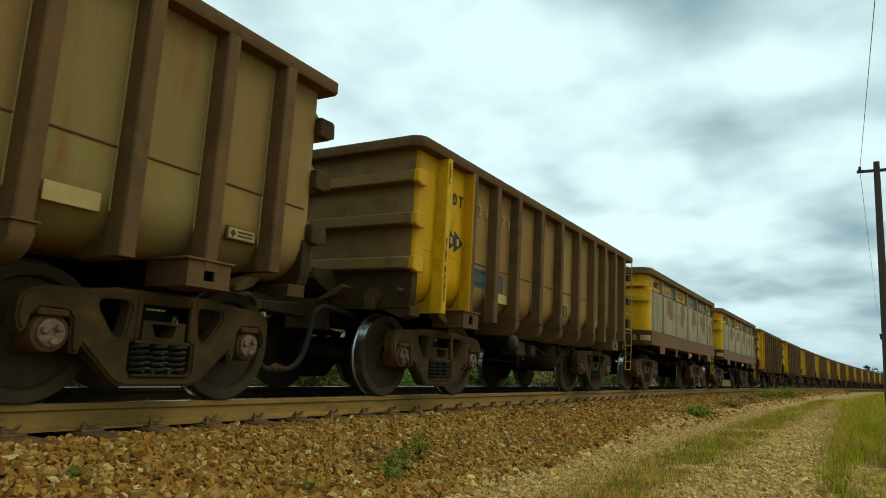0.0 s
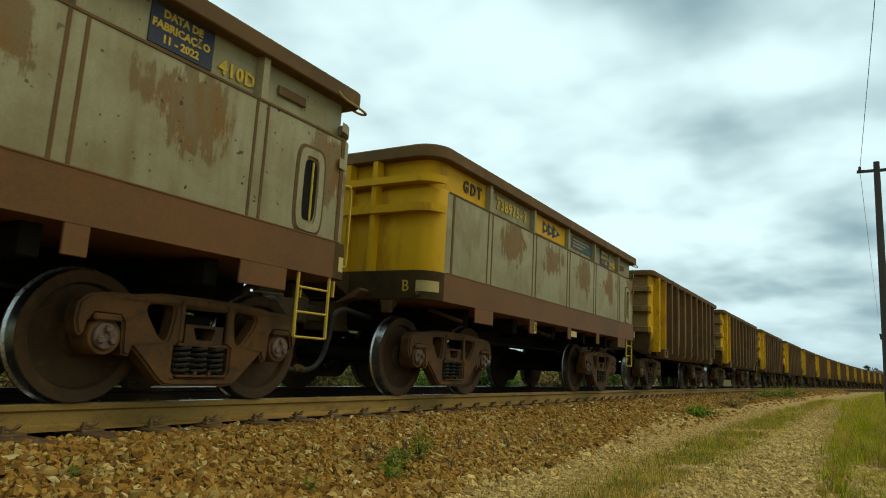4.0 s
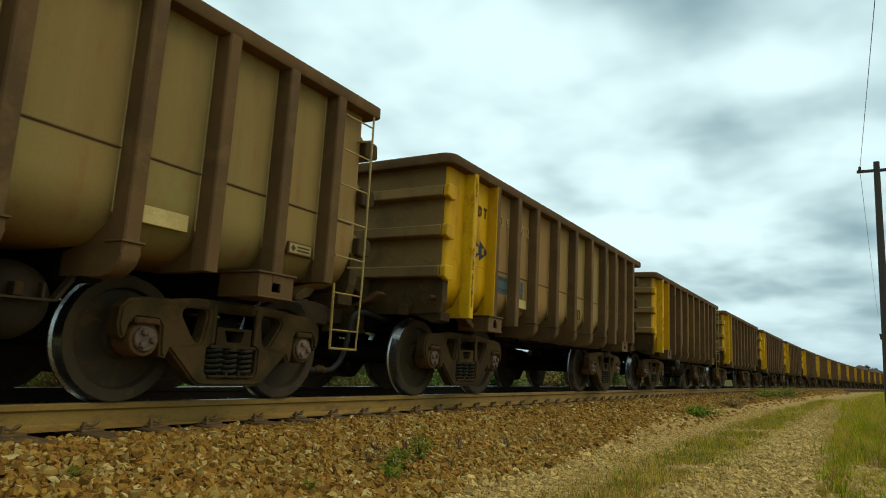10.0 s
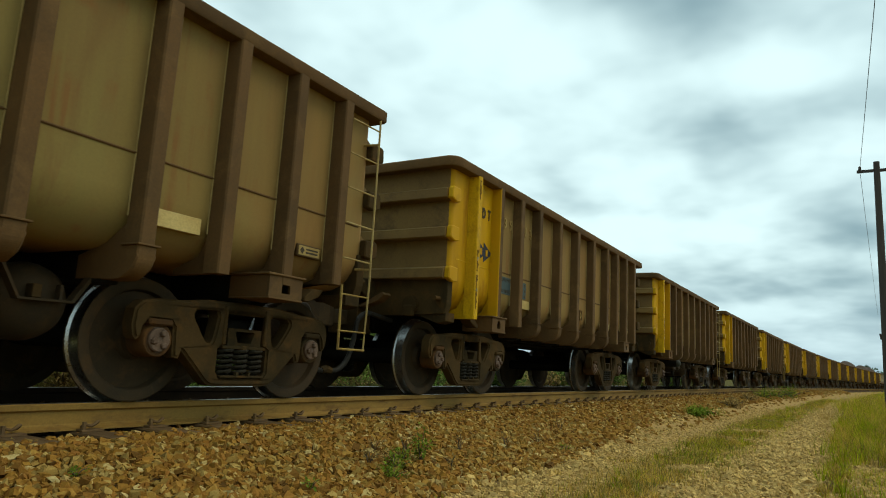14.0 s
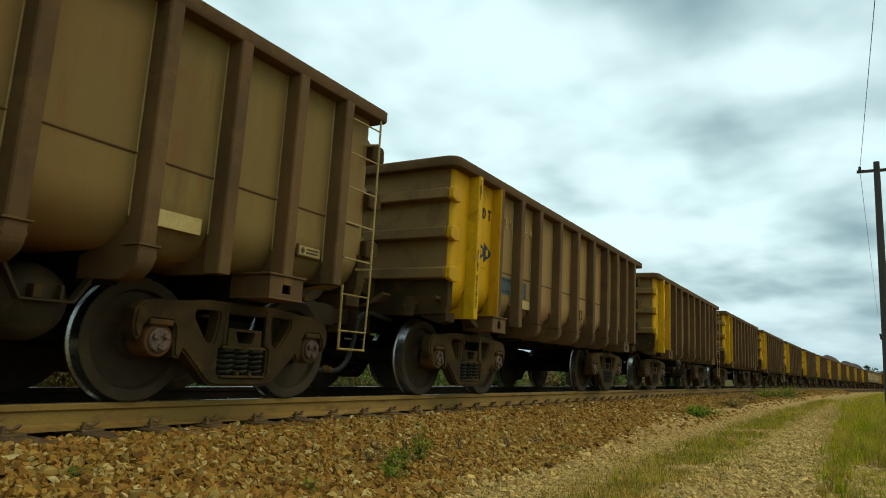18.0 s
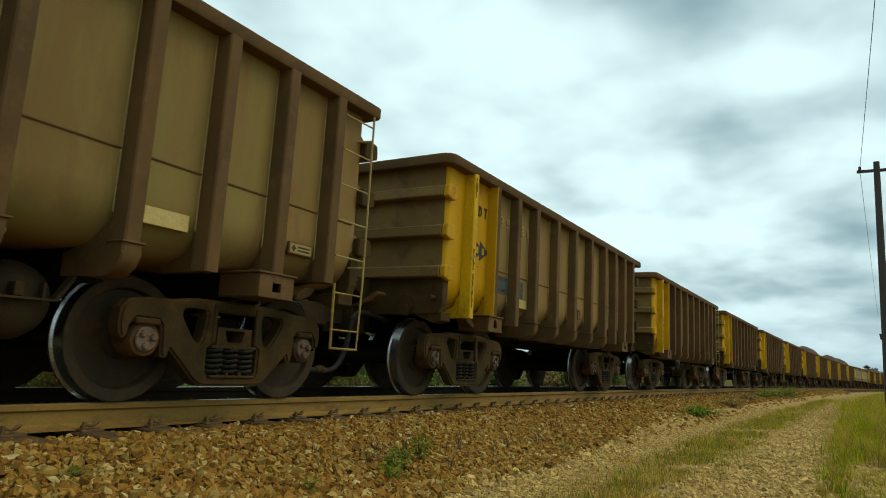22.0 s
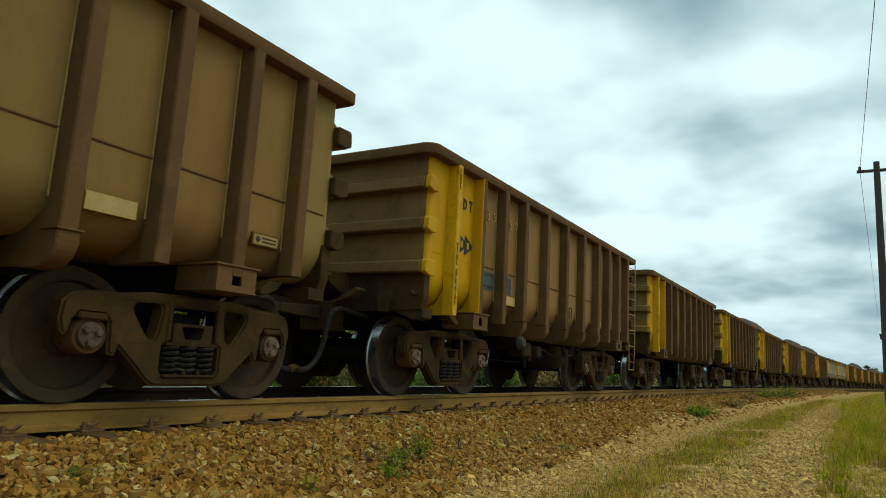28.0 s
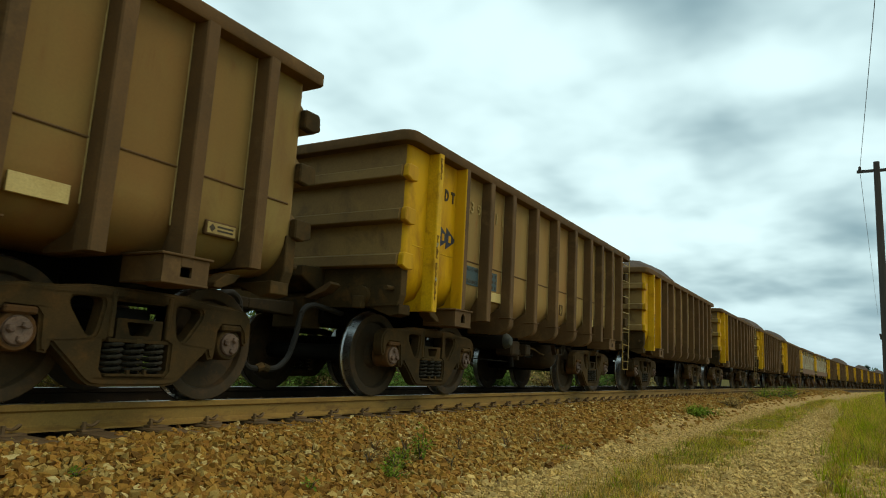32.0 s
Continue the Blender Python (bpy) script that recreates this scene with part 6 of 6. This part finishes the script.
def build_plants():
    k = 0
    # weeds in the ballast and on the road
    for x, v, r, h, c, dry in ((4.90, -2.57, 0.13, 0.30, 260, 0), (4.72, -2.50, 0.12, 0.17, 110, 0), (4.42, -2.66, 0.17, 0.17, 190, 0), (4.18, -2.78, 0.15, 0.13, 140, 0), (4.65, -2.28, 0.10, 0.13, 50, 1), (4.55, -2.50, 0.12, 0.16, 60, 1), (5.1, -2.75, 0.09, 0.12, 50, 1), (2.27, -2.02, 0.07, 0.08, 45, 0), (4.35, -2.45, 0.10, 0.14, 50, 1), (15.9, -2.72, 0.40, 0.08, 130, 0),
                               (16.8, -2.66, 0.45, 0.12, 170, 0), (7.3, -2.95, 0.09, 0.10, 40, 0), (37, -2.3, 0.9, 0.5, 220, 0), (33, -2.2, 0.7, 0.4, 180, 0), (41, -2.5, 0.9, 0.6, 180, 0), (28, -2.3, 0.5, 0.3, 120, 1),
                               (22, -2.6, 0.6, 0.25, 160, 1), (6.5, -2.6, 0.07, 0.20, 40, 1), (5.7, -2.5, 0.08, 0.22, 40, 1), (7.3, -2.62, 0.10, 0.14, 50, 1), (5.0, -2.35, 0.07, 0.16, 40, 1), (8.6, -2.4, 0.10, 0.18, 40, 1),
                               (3.4, -2.7, 0.08, 0.10, 40, 0)):
        k += 1
        sp = shrub("weed", on_track(x, v, height(v, x)), r, h, c if r < 0.2 else 4 * c, 0.035 if r < 0.2 else 0.07, 100 + k, "withered brown weed growing in the ballast" if dry else "small green weed growing in the ballast",
                   M_BRUSH if dry else M_WEED, 7, "weed")
        sp["group"] = "weeds in the ballast"
    # bushes on the bank behind the track
    rnd = random.Random(9)
    spots = [(4.6, 5.6, 1.0, 1.9, 1), (5.6, 6.6, 1.1, 2.0, 1), (3.6, 5.0, 0.9, 1.5, 0), (6.6, 7.2, 1.0, 1.7, 0), (7.8, 6.6, 0.9, 1.4, 1), (12.2, 5.0, 1.0, 1.2, 0), (10.4, 5.2, 0.9, 1.1, 2), (13.8, 5.3, 0.9, 1.1, 1), (9.0, 4.8, 0.8, 0.9, 0), (16.0, 5.4, 1.0, 1.2, 0), (7.6, 4.7, 0.7, 0.8, 1), (18.5, 5.6, 1.0, 1.2, 2), (6.4, 4.6, 0.7, 0.7, 0)]
    for q in range(44):
        x = 3.2 + 20 * rnd.random() ** 1.2
        spots.append((x, rnd.uniform(3.7, 8.5), rnd.uniform(0.4, 0.85), rnd.uniform(0.6, 1.35), rnd.choice((0, 0, 1, 2, 0))))
    for q in range(26):
        spots.append((4.5 + 11 * rnd.random(), rnd.uniform(3.5, 5.2), rnd.uniform(0.4, 0.7), rnd.uniform(0.5, 1.0), rnd.choice((0, 1, 0, 2, 1))))
    for q in range(22):
        spots.append((4.6 + 0.52 * q + rnd.uniform(-0.3, 0.3), rnd.uniform(4.4, 6.2), rnd.uniform(0.6, 0.95), rnd.uniform(1.3, 2.0), rnd.choice((0, 1, 0, 2, 0))))
    for q in range(24):
        spots.append((7.5 + 0.75 * q + rnd.uniform(-0.3, 0.3), rnd.uniform(7.0, 9.0), rnd.uniform(0.7, 1.0), rnd.uniform(0.7, 1.1), rnd.choice((0, 0, 0, 1))))
    for q in range(22):
        spots.append((22 + 1.6 * q + rnd.uniform(-0.6, 0.6), rnd.uniform(4.6, 6.6), rnd.uniform(0.8, 1.3), rnd.uniform(0.8, 1.5), rnd.choice((0, 0, 1, 2))))
    for x, v, r, h, tone in spots:
        k += 1
        if x < 8.2:         # the near end of the bank is drier and paler
            tone = (1, 2, 2, 1, 2)[k % 5]
        near = x < 17
        sp = shrub("bush", on_track(x, v, height(v, x) - 0.03), r, h, int(520 * r * (3.4 if near else 0.8)) + 60, (0.088, 0.085, 0.062)[tone] if near else 0.17, 200 + k,
                   ("leafy green bush", "pale green bush", "grey-brown dry bush")[tone] + " on the bank behind the track", (M_LEAF, M_PALELEAF, M_BRUSH)[tone], 10, "bush")
        sp["group"] = "bushes behind the track"


build_plants()


def tree(name, place, h, crown_r, seed, leaves, leaf, label, trunk_r=0.16, base=0.35, mat=None):
    """A tapered trunk with forking limbs and clumps of small leaves."""
    rnd = random.Random(seed)
    root = new(name)
    root.location = place
    bt, bl = bmesh.new(), bmesh.new()
    top = Vector((rnd.uniform(-0.4, 0.4), rnd.uniform(-0.4, 0.4), h * 0.85))
    trunk = curve_pts([(0, 0, -0.2), (rnd.uniform(-0.15, 0.15), rnd.uniform(-0.15, 0.15), h * 0.35), top], 6)
    tube(bt, trunk, [trunk_r * (1 - 0.8 * i / (len(trunk) - 1)) for i in range(len(trunk))], 8)
    tips = []
    for k in range(16):
        i = rnd.randrange(int(len(trunk) * base), len(trunk))
        a = rnd.uniform(0, math.tau)
        l = crown_r * rnd.uniform(0.55, 1.1)
        end = trunk[i] + Vector((math.cos(a) * l, math.sin(a) * l, l * rnd.uniform(0.1, 0.8)))
        limb = curve_pts([trunk[i], (trunk[i] + end) / 2 + Vector((0, 0, l * 0.12)), end], 5)
        tube(bt, limb, [trunk_r * 0.35 * (1 - 0.8 * j / (len(limb) - 1)) for j in range(len(limb))], 6)
        tips += limb[2:]
        for _ in range(3):
            e = limb[rnd.randrange(2, len(limb))]
            tw = e + Vector((rnd.gauss(0, 1), rnd.gauss(0, 1), rnd.gauss(0.2, 0.7))) * l * 0.35
            tube(bt, [e, (e + tw) / 2 + Vector((0, 0, 0.05)), tw], [trunk_r * 0.1, trunk_r * 0.07, trunk_r * 0.04], 4)
            tips += [(e + tw) / 2, tw, tw]
    for k in range(leaves):
        t = rnd.choice(tips)
        p = t + Vector((rnd.gauss(0, 1), rnd.gauss(0, 1), rnd.gauss(0, 0.8))) * crown_r * 0.09
        leaf_mesh(bl, p, Vector((rnd.gauss(0, 1), rnd.gauss(0, 1), rnd.gauss(-0.2, 0.6))), leaf * rnd.uniform(0.6, 1.4))
    part("trunk", bt, M_BARK, root, "", True)
    part("crown", bl, mat or M_LEAF, root)
    return tagged(root, label, "tree")


def build_trees():
    tree("tree", on_track(6.0, 6.9, height(6.9, 6.0)), 5.6, 1.5, 5, 3600, 0.12, "slender green tree with small leaves behind the track")
    tree("tree", on_track(3.6, 9.0, height(9.0, 3.6)), 6.6, 2.0, 6, 4200, 0.12, "leafy green tree on the bank behind the track")


build_trees()


def build_distance():
    rnd = random.Random(3)
    bl, bt = bmesh.new(), bmesh.new()
    for k in range(110):
        x, y = rnd.uniform(350, 430), rnd.uniform(-70, -4)
        h = rnd.uniform(5.0, 8.0)
        tube(bt, [(x, y, -0.5), (x, y, h * 0.7)], 0.22, 5)
        for _ in range(130):
            p = Vector((x, y, h * 0.72)) + Vector((rnd.gauss(0, 1.9), rnd.gauss(0, 1.9), rnd.gauss(0, h * 0.13)))
            leaf_mesh(bl, p, Vector((rnd.gauss(0, 1), rnd.gauss(0, 1), rnd.gauss(0, 0.7))), rnd.uniform(0.7, 1.4), 0.5)
    root = new("far_woods")
    part("trunks", bt, M_BARK, root)
    part("crowns", bl, M_FARLEAF, root)
    tagged(root, "low woods on the horizon, blue-green from haze in the leaf colour", "woods", "", "stuff")
    for k, (x, y, h, r) in enumerate(((335, -9.6, 8.5, 1.5), (345, -5.0, 7.2, 1.8))):
        tree("far_tree", (x, y, -0.3), h + 1.2, r, 40 + k, 3000, 0.55, "small round tree standing far beyond the train", 0.2, 0.6, M_FARLEAF)


build_distance()


# ---- pole and wires ----
def build_pole():
    px, py = 28.0, -1.40
    root = new("utility_pole")
    root.location = (px, py, -0.5)
    bm = tube(bmesh.new(), [(0, 0, -0.3), (0, 0, 4.5), (0, 0, 8.95)], [0.15, 0.125, 0.10], 14)
    part("pole", bm, M_POLE, root, "", True)
    bm = bmesh.new()
    box(bm, -0.05, 0.05, -0.55, 0.62, 8.58, 8.68, 0.01)
    part("crossarm", bm, M_POLE, root)
    for y in (0.52, -0.45):
        bm = lathe(bmesh.new(), [(0, 0.0), (0, 0.05), (0.05, 0.055), (0.06, 0.035), (0.09, 0.05), (0.13, 0.045), (0.16, 0.0)], (0, 0, 0), 10)
        bm.transform(Matrix.Translation((0, y, 8.68)) @ Matrix.Rotation(math.pi / 2, 4, "X"))
        part("insulator", bm, M_POLE, root, "", True)
    bm = tube(bmesh.new(), [(0.0, 0.14, 2.55), (0, 0.17, 2.75)], 0.03, 8)
    part("bracket", bm, M_POLE, root)
    tagged(root, "dark wooden utility pole with a crossarm", "utility pole")
    for y0 in (py + 0.52, py - 0.45):
        pts = []
        for k in range(25):
            u = k / 24
            x = px + (-26 - px) * u
            pts.append((x, y0 + 0.02 * u, 8.20 - 4 * 0.2 * u * (1 - u)))
        part_w = part("wire", tube(bmesh.new(), pts, 0.008, 4), M_WIRE)
        tagged(part_w, "thin dark overhead wire hanging in a slack curve", "wire", "overhead wires")
        pts = []
        for k in range(25):
            u = k / 24
            x = px + 60 * u
            pts.append((x, y0 - 0.048 * (x - px), 8.20 - 4 * 0.2 * u * (1 - u)))
        part_w = part("wire", tube(bmesh.new(), pts, 0.008, 4), M_WIRE)
        tagged(part_w, "thin dark overhead wire hanging in a slack curve", "wire", "overhead wires")


build_pole()


# ---- movement ----
def front_of(n, t):
    """Where the leading end of wagon n stands along the line at t seconds."""
    u = t - 9.0
    return 1.6647 + 0.0484 * u - 0.0030019 * u * u - 3.21e-5 * u ** 3 - 0.5 * PITCH_LEN * u + n * PITCH_LEN


def wagon_pose(s):
    a, b = s + BOGIES[0], s + BOGIES[1]
    ya, yb = line_y(a), line_y(b)
    turn = math.atan2(yb - ya, b - a)
    return Matrix.Translation((s, ya - BOGIES[0] * math.tan(turn), 0)) @ Matrix.Rotation(turn, 4, "Z")


def motions():
    ticks = [0.5 * k for k in range(65)]
    for n, root, sets in TRAIN:
        walk(root, [(t, wagon_pose(front_of(n, t))) for t in ticks])
    for n, load in LOADS:
        walk(load, [(t, wagon_pose(front_of(n, t))) for t in ticks])
    beats = [4 * k / 30 for k in range(241)]
    rolled = [(front_of(0, t) - front_of(0, 0)) / RADIUS for t in beats]
    for n, root, sets in TRAIN:
        for k, w in enumerate(sets):
            m = Matrix.Translation(w.location)
            ph = 1.3 * n + 2.1 * k
            walk(w, [(t, m @ Matrix.Rotation(a + ph, 4, "Y")) for t, a in zip(beats, rolled)])


motions()
